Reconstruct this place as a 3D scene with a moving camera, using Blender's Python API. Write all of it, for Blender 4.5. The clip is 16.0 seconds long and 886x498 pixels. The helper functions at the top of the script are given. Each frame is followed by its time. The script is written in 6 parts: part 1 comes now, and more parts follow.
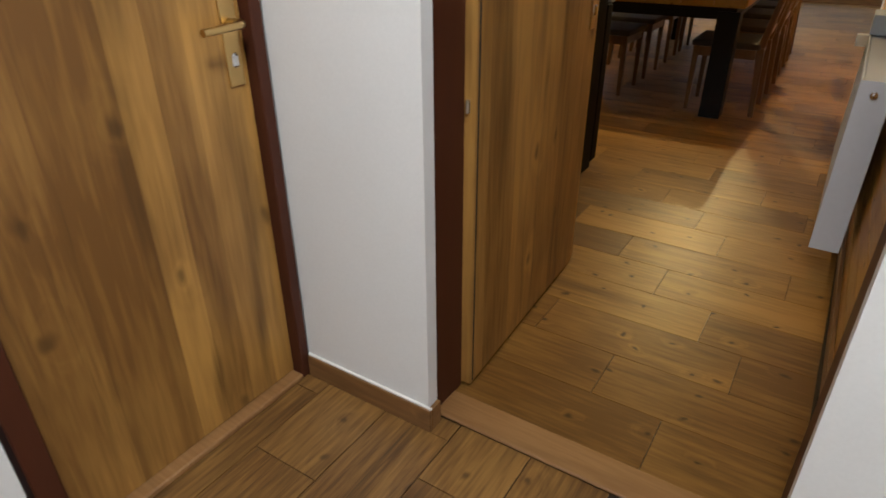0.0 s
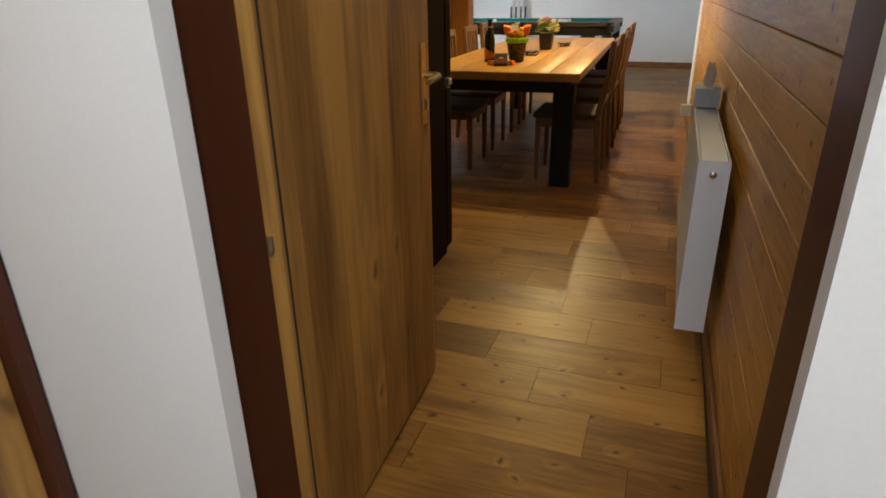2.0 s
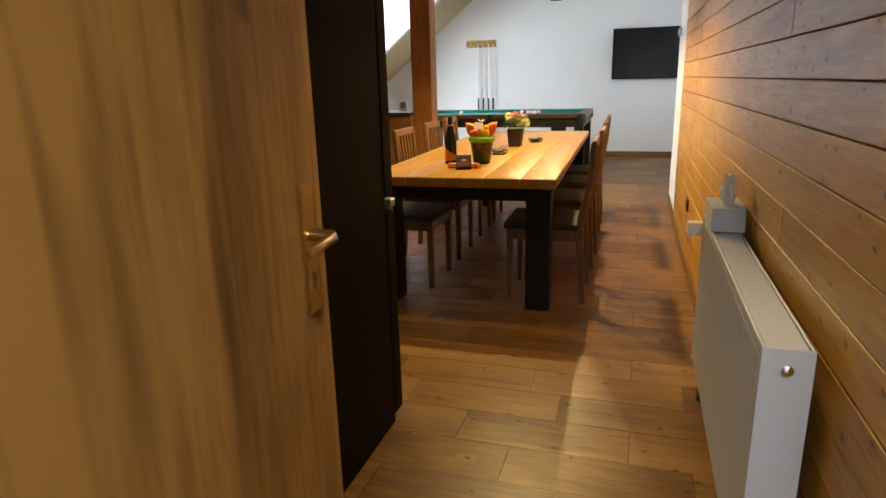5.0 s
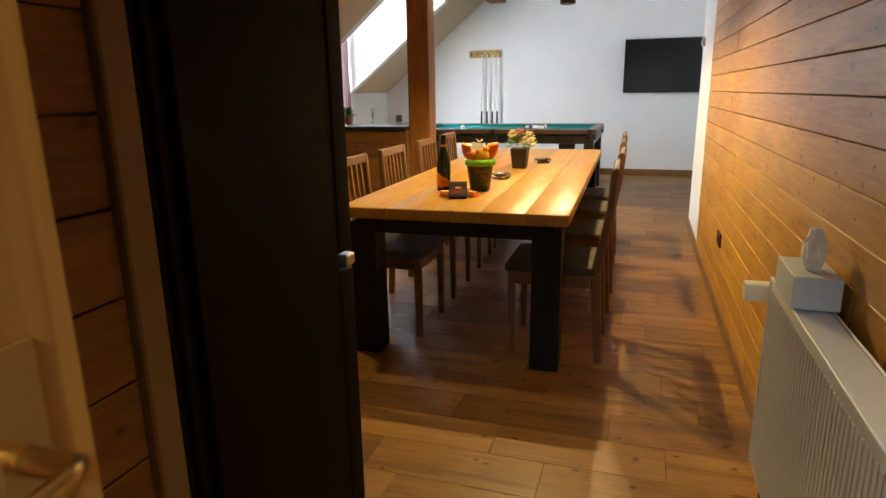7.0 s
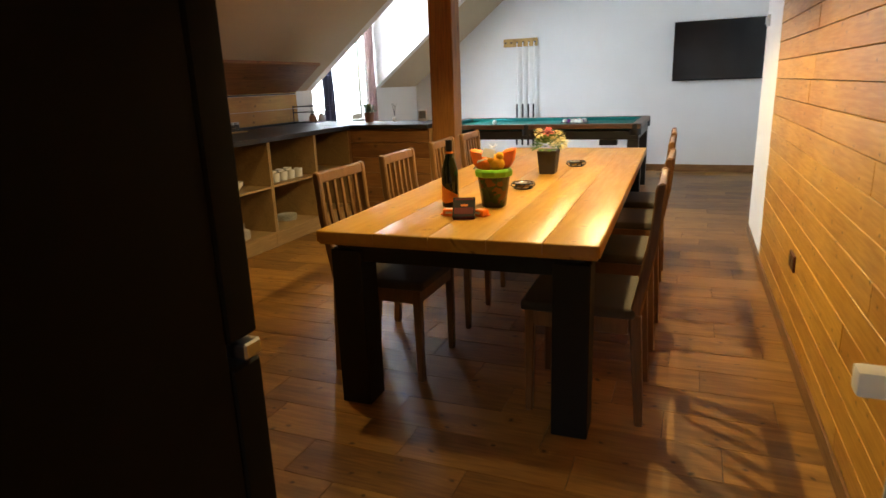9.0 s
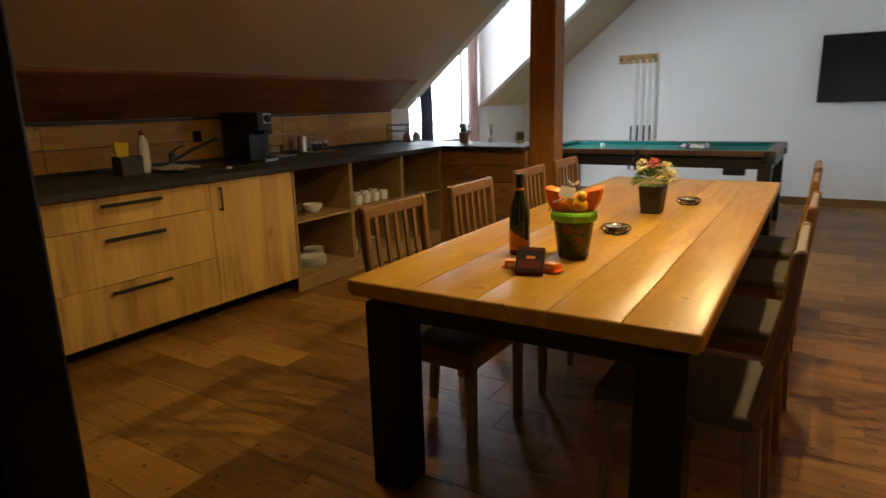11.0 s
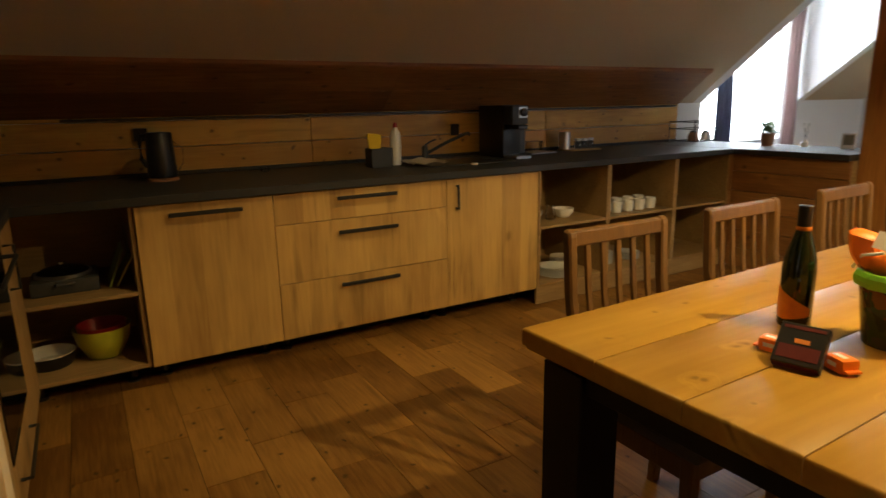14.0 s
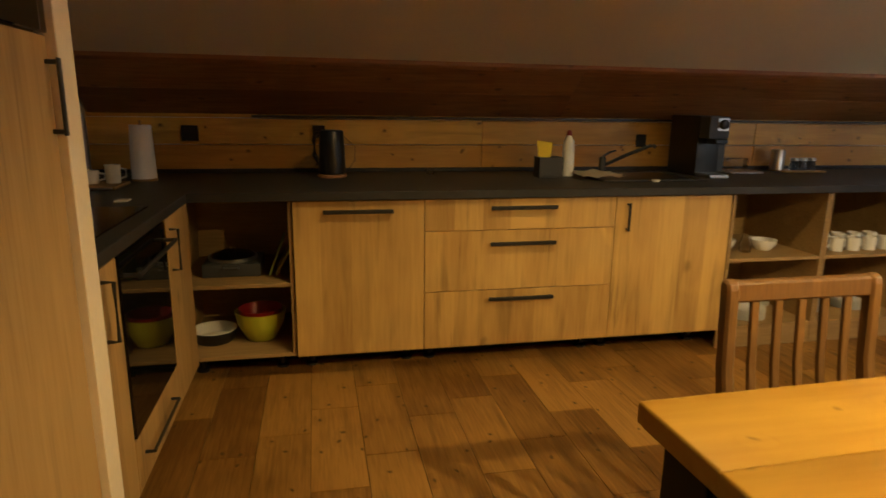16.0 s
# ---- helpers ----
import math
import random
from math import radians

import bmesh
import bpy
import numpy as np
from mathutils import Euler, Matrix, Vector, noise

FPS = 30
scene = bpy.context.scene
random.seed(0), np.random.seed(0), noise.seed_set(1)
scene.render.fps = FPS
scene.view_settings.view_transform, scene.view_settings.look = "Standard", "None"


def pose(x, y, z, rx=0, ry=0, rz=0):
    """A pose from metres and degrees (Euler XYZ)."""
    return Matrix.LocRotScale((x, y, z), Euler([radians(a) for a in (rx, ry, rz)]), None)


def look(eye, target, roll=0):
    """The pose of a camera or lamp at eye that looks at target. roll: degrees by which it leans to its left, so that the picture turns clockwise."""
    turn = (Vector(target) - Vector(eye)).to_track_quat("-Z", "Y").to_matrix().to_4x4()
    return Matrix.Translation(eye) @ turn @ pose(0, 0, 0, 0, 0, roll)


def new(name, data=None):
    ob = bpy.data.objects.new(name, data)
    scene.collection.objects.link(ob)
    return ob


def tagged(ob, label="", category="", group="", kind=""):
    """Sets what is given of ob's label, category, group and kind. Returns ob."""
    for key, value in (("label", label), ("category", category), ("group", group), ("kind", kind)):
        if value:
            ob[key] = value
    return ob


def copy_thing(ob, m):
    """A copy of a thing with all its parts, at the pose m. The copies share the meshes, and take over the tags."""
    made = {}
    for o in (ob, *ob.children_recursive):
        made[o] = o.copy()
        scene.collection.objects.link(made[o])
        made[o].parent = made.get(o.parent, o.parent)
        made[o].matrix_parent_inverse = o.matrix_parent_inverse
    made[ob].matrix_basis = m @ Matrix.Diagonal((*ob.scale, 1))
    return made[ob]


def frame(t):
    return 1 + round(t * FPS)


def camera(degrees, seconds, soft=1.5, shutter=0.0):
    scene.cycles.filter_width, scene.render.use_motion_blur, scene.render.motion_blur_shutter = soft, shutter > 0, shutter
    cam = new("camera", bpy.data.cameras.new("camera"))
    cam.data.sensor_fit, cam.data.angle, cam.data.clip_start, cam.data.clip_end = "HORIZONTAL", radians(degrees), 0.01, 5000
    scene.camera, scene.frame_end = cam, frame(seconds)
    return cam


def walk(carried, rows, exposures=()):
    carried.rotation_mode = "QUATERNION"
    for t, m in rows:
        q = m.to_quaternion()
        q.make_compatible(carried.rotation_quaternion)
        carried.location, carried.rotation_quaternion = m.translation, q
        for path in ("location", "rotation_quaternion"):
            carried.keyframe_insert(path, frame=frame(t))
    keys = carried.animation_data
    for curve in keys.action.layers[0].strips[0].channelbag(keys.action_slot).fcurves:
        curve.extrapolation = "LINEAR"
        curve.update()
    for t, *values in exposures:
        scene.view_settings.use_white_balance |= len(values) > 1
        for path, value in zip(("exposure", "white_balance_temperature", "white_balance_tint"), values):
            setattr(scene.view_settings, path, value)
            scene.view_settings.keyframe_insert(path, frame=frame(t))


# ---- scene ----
cam = camera(71.6, 16.0, shutter=0.5)
PATH = [
    (0, (0.386, -0.741, 1.196), (-0.569, 0.732, 0.238), -0.3),
    (0.5, (0.393, -0.679, 1.2), (-0.494, 0.855, 0.274), -0.5),
    (1, (0.38, -0.571, 1.203), (-0.419, 1.04, 0.328), -0.3),
    (1.5, (0.348, -0.468, 1.209), (-0.363, 1.204, 0.372), -0.2),
    (2, (0.325, -0.406, 1.226), (-0.31, 1.324, 0.449), -0.9),
    (2.5, (0.296, -0.318, 1.239), (-0.303, 1.455, 0.535), -0.9),
    (3, (0.273, -0.185, 1.245), (-0.316, 1.619, 0.613), -1.7),
    (3.5, (0.278, -0.05, 1.244), (-0.324, 1.757, 0.633), -1.3),
    (4, (0.247, 0.078, 1.242), (-0.335, 1.902, 0.664), -1.6),
    (6.5, (0.107, 0.811, 1.256), (-0.494, 2.653, 0.758), -1.5),
    (7, (0.072, 0.952, 1.253), (-0.53, 2.793, 0.757), -0.9),
    (7.5, (0.043, 1.073, 1.264), (-0.566, 2.909, 0.754), -1.5),
    (8, (0.03, 1.196, 1.257), (-0.565, 3.037, 0.749), -1.7),
    (8.5, (0.056, 1.378, 1.261), (-0.603, 3.194, 0.743), -1.9),
    (11, (0.016, 2.072, 1.277), (-1.041, 3.708, 0.821), -1.5),
    (11.5, (0.026, 2.177, 1.27), (-1.168, 3.721, 0.835), -0.8),
    (12, (-0.006, 2.259, 1.26), (-1.324, 3.697, 0.818), -0.7),
    (12.5, (-0.07, 2.355, 1.274), (-1.475, 3.703, 0.817), -0.7),
    (13, (-0.118, 2.448, 1.276), (-1.589, 3.722, 0.816), -0.8),
    (13.5, (-0.144, 2.516, 1.277), (-1.71, 3.674, 0.82), -1.4),
    (14, (-0.143, 2.618, 1.275), (-1.826, 3.597, 0.818), -1.1),
    (14.5, (-0.13, 2.705, 1.273), (-1.897, 3.519, 0.813), -0.8),
    (15, (-0.153, 2.773, 1.268), (-1.985, 3.448, 0.835), -0.2),
    (15.5, (-0.226, 2.846, 1.273), (-2.093, 3.391, 0.806), 0.6),
    (16, (-0.282, 2.899, 1.285), (-2.191, 3.295, 0.839), 0.8),
]
walk(cam, [(t, look(eye, target, roll)) for t, eye, target, roll in PATH], exposures=[(0, -0.36), (1.5, -0.56), (3.5, 0.02), (7, 0.05), (8.5, 0.02), (11, -0.74), (12.5, -0.78), (14, -0.48), (16, 0.06)])

# ---- light ----
world = bpy.data.worlds.new("world")
scene.world = world
world.use_nodes = True
wn = world.node_tree
bg = wn.nodes["Background"]
sky = wn.nodes.new("ShaderNodeTexSky")
sky.sky_type = 'NISHITA'
sky.sun_disc = False
sky.sun_elevation = radians(38)
sky.sun_rotation = radians(250)
wn.links.new(sky.outputs[0], bg.inputs[0])
bg.inputs[1].default_value = 0.15


def lamp(name, kind, m, energy, color, size=0.1, size_y=None, spot=None, blend=0.5):
    data = bpy.data.lights.new(name, kind)
    data.energy, data.color = energy, color
    if kind == 'AREA':
        data.size = size
        if size_y:
            data.shape, data.size_y = 'RECTANGLE', size_y
    elif kind == 'SUN':
        data.angle = size
    else:
        data.shadow_soft_size = size
    if kind == 'SPOT':
        data.spot_size, data.spot_blend = radians(spot), blend
    ob = new(name, data)
    ob.matrix_world = m
    return ob


WARM = (1.0, 0.73, 0.31)
CEIL = 2.75
DAY = (0.80, 0.90, 1.0)
HALL = (0.92, 0.96, 1.0)
# Two unseen ceiling spots, added to brighten the entry passage and the kitchen.
ADDED_SPOTS = [(0.02, 1.50), (-1.85, 3.90)]
PENDANTS = [(-0.51, 4.35), (-0.51, 5.7)]
lamp("sun", 'SUN', look((-9, 6.5, 7), (-3.6, 8.6, 1.6)), 2.2, (1.0, 0.94, 0.86), radians(0.5))
lamp("window_light", 'AREA', pose(-4.22, 8.45, 1.55, 0, -90, 0), 165, DAY, 1.25, 1.35)
# Unseen window assumed in the recess, added to brighten the gable wall.
lamp("far_window_light", 'AREA', pose(3.35, 8.9, 1.7, 0, 90, 0), 26, DAY, 1.2, 1.6)
lamp("hall_light", 'AREA', pose(0.42, -0.80, 2.64, 0, 0, 0), 56, HALL, 0.35)
for n, (x, y) in enumerate(ADDED_SPOTS):
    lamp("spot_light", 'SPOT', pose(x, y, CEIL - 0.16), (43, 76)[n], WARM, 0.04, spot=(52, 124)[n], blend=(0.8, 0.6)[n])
for x, y in PENDANTS:
    lamp("pendant_light", 'SPOT', pose(x, y, 1.84), 100, WARM, 0.012, spot=160, blend=0.4)

# ---- materials ----


def mat_base(name, rough=0.6, metal=0.0, spec=0.5):
    m = bpy.data.materials.new(name)
    m.use_nodes = True
    b = m.node_tree.nodes["Principled BSDF"]
    b.inputs["Roughness"].default_value = rough
    b.inputs["Metallic"].default_value = metal
    b.inputs["Specular IOR Level"].default_value = spec
    return m, m.node_tree, b


def rgb(c):
    return (c[0], c[1], c[2], 1.0)


def plain(name, color, rough=0.6, metal=0.0, bump=0.0, scale=60.0, vary=0.12, spec=0.5, stretch=(1, 1, 1)):
    """Paint, cloth, metal, plastic: one colour with two scales of small variation."""
    m, nt, b = mat_base(name, rough, metal, spec)
    tc = nt.nodes.new("ShaderNodeTexCoord")
    mp = nt.nodes.new("ShaderNodeMapping")
    mp.inputs["Scale"].default_value = stretch
    nt.links.new(tc.outputs["Object"], mp.inputs[0])
    big = nt.nodes.new("ShaderNodeTexNoise")
    big.inputs["Scale"].default_value = 3.0
    big.inputs["Detail"].default_value = 3.0
    fine = nt.nodes.new("ShaderNodeTexNoise")
    fine.inputs["Scale"].default_value = scale
    fine.inputs["Detail"].default_value = 4.0
    for t in (big, fine):
        nt.links.new(mp.outputs[0], t.inputs["Vector"])
    add = nt.nodes.new("ShaderNodeMath")
    add.operation = 'ADD'
    nt.links.new(big.outputs[0], add.inputs[0])
    nt.links.new(fine.outputs[0], add.inputs[1])
    ramp = nt.nodes.new("ShaderNodeMapRange")
    ramp.inputs[1].default_value, ramp.inputs[2].default_value = 0.6, 1.4
    ramp.inputs[3].default_value, ramp.inputs[4].default_value = 1 - vary, 1 + vary
    nt.links.new(add.outputs[0], ramp.inputs[0])
    mul = nt.nodes.new("ShaderNodeVectorMath")
    mul.operation = 'SCALE'
    mul.inputs[0].default_value = color
    nt.links.new(ramp.outputs[0], mul.inputs["Scale"])
    nt.links.new(mul.outputs[0], b.inputs["Base Color"])
    if bump:
        bp = nt.nodes.new("ShaderNodeBump")
        bp.inputs["Strength"].default_value = bump
        bp.inputs["Distance"].default_value = 0.002
        nt.links.new(fine.outputs[0], bp.inputs["Height"])
        nt.links.new(bp.outputs[0], b.inputs["Normal"])
    return m


def wood(name, light, dark, axis='Z', rough=0.45, knots=0.6, grain=1.0, vary=0.25, bump=0.25, island=False, knot_scale=3.2, spec=0.5, figure=0.6, streak=0.35, fibre=0.5, staves=0.0, crack=0.0):
    """Wood with long grain along an axis, cathedral figure, knots and a shade of its own for each piece."""
    m, nt, b = mat_base(name, rough, 0.0, spec)
    N, L = nt.nodes.new, nt.links.new
    tc = N("ShaderNodeTexCoord")
    if island:
        info = N("ShaderNodeNewGeometry").outputs["Random Per Island"]
    else:
        info = N("ShaderNodeObjectInfo").outputs["Random"]
    shift = N("ShaderNodeVectorMath")
    shift.operation = 'SCALE'
    shift.inputs[0].default_value = (17.3, 9.1, 23.7)
    L(info, shift.inputs["Scale"])
    plus = N("ShaderNodeVectorMath")
    plus.operation = 'ADD'
    L(tc.outputs["Object"], plus.inputs[0])
    L(shift.outputs[0], plus.inputs[1])
    # long stretch along the grain
    s = {'X': (0.07, 1, 1), 'Y': (1, 0.07, 1), 'Z': (1, 1, 0.07)}[axis]
    k = {'X': (0.75, 1, 1), 'Y': (1, 0.75, 1), 'Z': (1, 1, 0.6)}[axis]
    mp = N("ShaderNodeMapping")
    mp.inputs["Scale"].default_value = s
    L(plus.outputs[0], mp.inputs[0])
    mk = N("ShaderNodeMapping")
    mk.inputs["Scale"].default_value = k
    L(plus.outputs[0], mk.inputs[0])
    vor = N("ShaderNodeTexVoronoi")
    vor.voronoi_dimensions = '2D'
    vor.inputs["Scale"].default_value = knot_scale
    vor.inputs["Randomness"].default_value = 1.0
    across = N("ShaderNodeVectorMath")
    across.operation = 'DOT_PRODUCT'
    across.inputs[1].default_value = {'X': (0, 1, 1), 'Y': (1, 0, 1), 'Z': (1, 1, 0)}[axis]
    along = N("ShaderNodeVectorMath")
    along.operation = 'DOT_PRODUCT'
    along.inputs[1].default_value = {'X': (1, 0, 0), 'Y': (0, 1, 0), 'Z': (0, 0, 1)}[axis]
    flat = N("ShaderNodeCombineXYZ")
    for i, n in enumerate((across, along)):
        L(mk.outputs[0], n.inputs[0])
        L(n.outputs["Value"], flat.inputs[i])
    wob = N("ShaderNodeTexNoise")
    wob.inputs["Scale"].default_value = 14.0
    L(mk.outputs[0], wob.inputs["Vector"])
    wobble = N("ShaderNodeVectorMath")
    wobble.operation = 'MULTIPLY_ADD'
    wobble.inputs[1].default_value = (0.05, 0.05, 0)
    L(wob.outputs["Color"], wobble.inputs[0])
    L(flat.outputs[0], wobble.inputs[2])
    L(wobble.outputs[0], vor.inputs["Vector"])
    knot = N("ShaderNodeMapRange")
    knot.interpolation_type = 'SMOOTHSTEP'
    knot.inputs[1].default_value, knot.inputs[2].default_value = 0.01, 0.075
    knot.inputs[3].default_value, knot.inputs[4].default_value = 1.0, 0.0
    L(vor.outputs["Distance"], knot.inputs[0])
    halo = N("ShaderNodeMapRange")
    halo.inputs[1].default_value, halo.inputs[2].default_value = 0.02, 0.24
    halo.inputs[3].default_value, halo.inputs[4].default_value = 0.07, 0.0
    L(vor.outputs["Distance"], halo.inputs[0])
    # figure: noise bent round the knots
    bend = N("ShaderNodeVectorMath")
    bend.operation = 'ADD'
    L(mp.outputs[0], bend.inputs[0])
    L(halo.outputs[0], bend.inputs[1])
    fig = N("ShaderNodeTexNoise")
    fig.inputs["Scale"].default_value = 6.0 * grain
    fig.inputs["Detail"].default_value = 5.0
    fig.inputs["Distortion"].default_value = 0.6
    L(bend.outputs[0], fig.inputs["Vector"])
    wav = N("ShaderNodeMath")
    wav.operation = 'SINE'
    wm = N("ShaderNodeMath")
    wm.operation = 'MULTIPLY'
    wm.inputs[1].default_value = 17.0
    L(fig.outputs[0], wm.inputs[0])
    L(wm.outputs[0], wav.inputs[0])
    fine = N("ShaderNodeTexNoise")
    fine.inputs["Scale"].default_value = 90.0 * grain
    fine.inputs["Detail"].default_value = 4.0
    L(mp.outputs[0], fine.inputs["Vector"])
    soft = N("ShaderNodeTexNoise")
    soft.inputs["Scale"].default_value = 2.2
    soft.inputs["Detail"].default_value = 3.0
    L(mk.outputs[0], soft.inputs["Vector"])

    def mix(a, bb, wa, wb):
        x = N("ShaderNodeMath")
        x.operation = 'MULTIPLY'
        x.inputs[1].default_value = wa
        L(a, x.inputs[0])
        y = N("ShaderNodeMath")
        y.operation = 'MULTIPLY_ADD'
        y.inputs[1].default_value = wb
        L(bb, y.inputs[0])
        L(x.outputs[0], y.inputs[2])
        return y.outputs[0]

    t = mix(wav.outputs[0], fine.outputs[0], 0.07 * figure, fibre)
    t = mix(t, fig.outputs[0], 1.0, 0.7 * figure)
    t = mix(t, soft.outputs[0], 1.0, 0.55)
    if staves:
        band = N("ShaderNodeMath")
        band.operation = 'MULTIPLY'
        band.inputs[1].default_value = staves
        L(across.outputs["Value"], band.inputs[0])
        whole = N("ShaderNodeMath")
        whole.operation = 'FLOOR'
        L(band.outputs[0], whole.inputs[0])
        white = N("ShaderNodeTexWhiteNoise")
        white.noise_dimensions = '1D'
        L(whole.outputs[0], white.inputs["W"])
        less = N("ShaderNodeMath")
        less.operation = 'MULTIPLY_ADD'
        less.inputs[1].default_value, less.inputs[2].default_value = 0.22, -0.11
        L(white.outputs["Value"], less.inputs[0])
        t = mix(t, less.outputs[0], 1.0, 1.0)
    t = mix(t, info, 1.0, vary)
    rng = N("ShaderNodeMapRange")
    mid = fibre / 2 + 0.35 * figure + 0.275 + vary / 2
    rng.inputs[1].default_value, rng.inputs[2].default_value = mid - 0.17, mid + 0.17
    L(t, rng.inputs[0])
    col = N("ShaderNodeMix")
    col.data_type = 'RGBA'
    col.inputs["A"].default_value = rgb(light)
    col.inputs["B"].default_value = rgb(dark)
    L(rng.outputs[0], col.inputs["Factor"])
    kc = N("ShaderNodeMix")
    kc.data_type = 'RGBA'
    kc.inputs["B"].default_value = rgb([c * 0.28 for c in dark])
    km = N("ShaderNodeMath")
    km.operation = 'MULTIPLY'
    km.inputs[1].default_value = knots
    L(knot.outputs[0], km.inputs[0])
    L(km.outputs[0], kc.inputs["Factor"])
    st = N("ShaderNodeTexNoise")
    st.inputs["Scale"].default_value = 13.0
    st.inputs["Detail"].default_value = 3.0
    st.inputs["Distortion"].default_value = 0.4
    ms = N("ShaderNodeMapping")
    ms.inputs["Scale"].default_value = {'X': (0.10, 1, 1), 'Y': (1, 0.10, 1), 'Z': (1, 1, 0.10)}[axis]
    L(plus.outputs[0], ms.inputs[0])
    L(ms.outputs[0], st.inputs["Vector"])
    sr = N("ShaderNodeMapRange")
    sr.inputs[1].default_value, sr.inputs[2].default_value = 0.56, 0.74
    sr.inputs[3].default_value, sr.inputs[4].default_value = 0.0, streak
    L(st.outputs[0], sr.inputs[0])
    sc = N("ShaderNodeMix")
    sc.data_type = 'RGBA'
    sc.inputs["B"].default_value = rgb([c * 0.5 for c in dark])
    L(sr.outputs[0], sc.inputs["Factor"])
    L(col.outputs["Result"], sc.inputs["A"])
    L(sc.outputs["Result"], kc.inputs["A"])
    colour = kc.outputs["Result"]
    if crack:
        split = N("ShaderNodeTexNoise")
        split.inputs["Scale"].default_value = 34.0
        split.inputs["Detail"].default_value = 5.0
        split.inputs["Roughness"].default_value = 0.62
        split.inputs["Distortion"].default_value = 0.35
        mc = N("ShaderNodeMapping")
        mc.inputs["Scale"].default_value = {'X': (0.045, 1, 1), 'Y': (1, 0.045, 1), 'Z': (1, 1, 0.045)}[axis]
        L(plus.outputs[0], mc.inputs[0])
        L(mc.outputs[0], split.inputs["Vector"])
        thin = N("ShaderNodeMapRange")
        thin.inputs[1].default_value, thin.inputs[2].default_value = 0.56, 0.68
        L(split.outputs[0], thin.inputs[0])
        where = N("ShaderNodeMapRange")
        where.inputs[1].default_value, where.inputs[2].default_value = 0.42, 0.62
        L(soft.outputs[0], where.inputs[0])
        both = N("ShaderNodeMath")
        both.operation = 'MULTIPLY'
        L(thin.outputs[0], both.inputs[0])
        L(where.outputs[0], both.inputs[1])
        amount = N("ShaderNodeMath")
        amount.operation = 'MULTIPLY'
        amount.inputs[1].default_value = crack
        L(both.outputs[0], amount.inputs[0])
        cm = N("ShaderNodeMix")
        cm.data_type = 'RGBA'
        cm.inputs["B"].default_value = rgb([c * 0.45 for c in dark])
        L(amount.outputs[0], cm.inputs["Factor"])
        L(colour, cm.inputs["A"])
        colour = cm.outputs["Result"]
    L(colour, b.inputs["Base Color"])
    rr = N("ShaderNodeMapRange")
    rr.inputs[3].default_value, rr.inputs[4].default_value = max(rough - 0.08, 0.05), rough + 0.1
    L(fine.outputs[0], rr.inputs[0])
    L(rr.outputs[0], b.inputs["Roughness"])
    bp = N("ShaderNodeBump")
    bp.inputs["Strength"].default_value = bump
    bp.inputs["Distance"].default_value = 0.0015
    L(fine.outputs[0], bp.inputs["Height"])
    L(bp.outputs[0], b.inputs["Normal"])
    return m


def glow(name, color, strength):
    m, nt, b = mat_base(name)
    b.inputs["Base Color"].default_value = rgb(color)
    b.inputs["Emission Color"].default_value = rgb(color)
    b.inputs["Emission Strength"].default_value = strength
    return m


def glass(name, color=(1, 1, 1), rough=0.02):
    m, nt, b = mat_base(name, rough)
    b.inputs["Base Color"].default_value = rgb(color)
    b.inputs["Transmission Weight"].default_value = 1.0
    b.inputs["IOR"].default_value = 1.45
    return m


PLASTER = plain("white_plaster", (0.78, 0.78, 0.77), 0.85, bump=0.12, scale=140, vary=0.03)
# Dim, warm bounced light on off-white plaster is put into this tan.
SLOPE = plain("dimmed_slope_plaster", (0.52, 0.425, 0.285), 0.9, bump=0.3, scale=90, vary=0.03)
OAK_DOOR = wood("oak_door_laminate", (0.53, 0.280, 0.070), (0.185, 0.083, 0.020), 'Z', 0.40, 0.6, 0.8, 0.1, 0.12, knot_scale=3.4, figure=0.6, streak=0.75, fibre=0.3, staves=12.0, crack=0.8)
OAK_FRONT = wood("oak_front_laminate", (0.58, 0.36, 0.110), (0.32, 0.170, 0.046), 'Z', 0.48, 0.5, 0.8, 0.10, 0.1, knot_scale=2.4, figure=0.5, streak=0.5, fibre=0.25, staves=7.1, crack=0.75)
# Larder and oven run: a darker copy of the oak front laminate.
OAK_TALL = wood("darker_oak_front_laminate", (0.40, 0.245, 0.092), (0.24, 0.135, 0.045), 'Z', 0.5, 0.5, 0.8, 0.10, 0.1, knot_scale=2.4, figure=0.5, streak=0.5, fibre=0.25, staves=7.1, crack=0.7)
OAK_CARCASS = wood("oak_carcass_laminate", (0.37, 0.235, 0.098), (0.24, 0.145, 0.054), 'Y', 0.55, 0.1, 1.0, 0.1, 0.1)
PINE_WALL = wood("pine_cladding", (0.62, 0.345, 0.058), (0.38, 0.175, 0.024), 'Y', 0.42, 0.95, 1.0, 0.25, 0.12, knot_scale=7.5, streak=0.4, fibre=0.4, figure=0.5, crack=0.2)
PINE_DARK = wood("stained_pine_cladding", (0.32, 0.135, 0.036), (0.17, 0.065, 0.017), 'Y', 0.45, 0.7, 0.8, 0.25, 0.25, knot_scale=3.4)
PINE_BAR = wood("bar_pine_cladding", (0.34, 0.16, 0.05), (0.19, 0.08, 0.024), 'X', 0.45, 0.7, 0.8, 0.25, 0.25, knot_scale=3.4)
# Pine boards of the unlit passage side, the shade put into the colour.
PINE_SIDE = wood("shaded_pine_cladding", (0.30, 0.14, 0.035), (0.17, 0.07, 0.016), 'Y', 0.5, 0.7, 0.8, 0.2, 0.2, knot_scale=5.0)
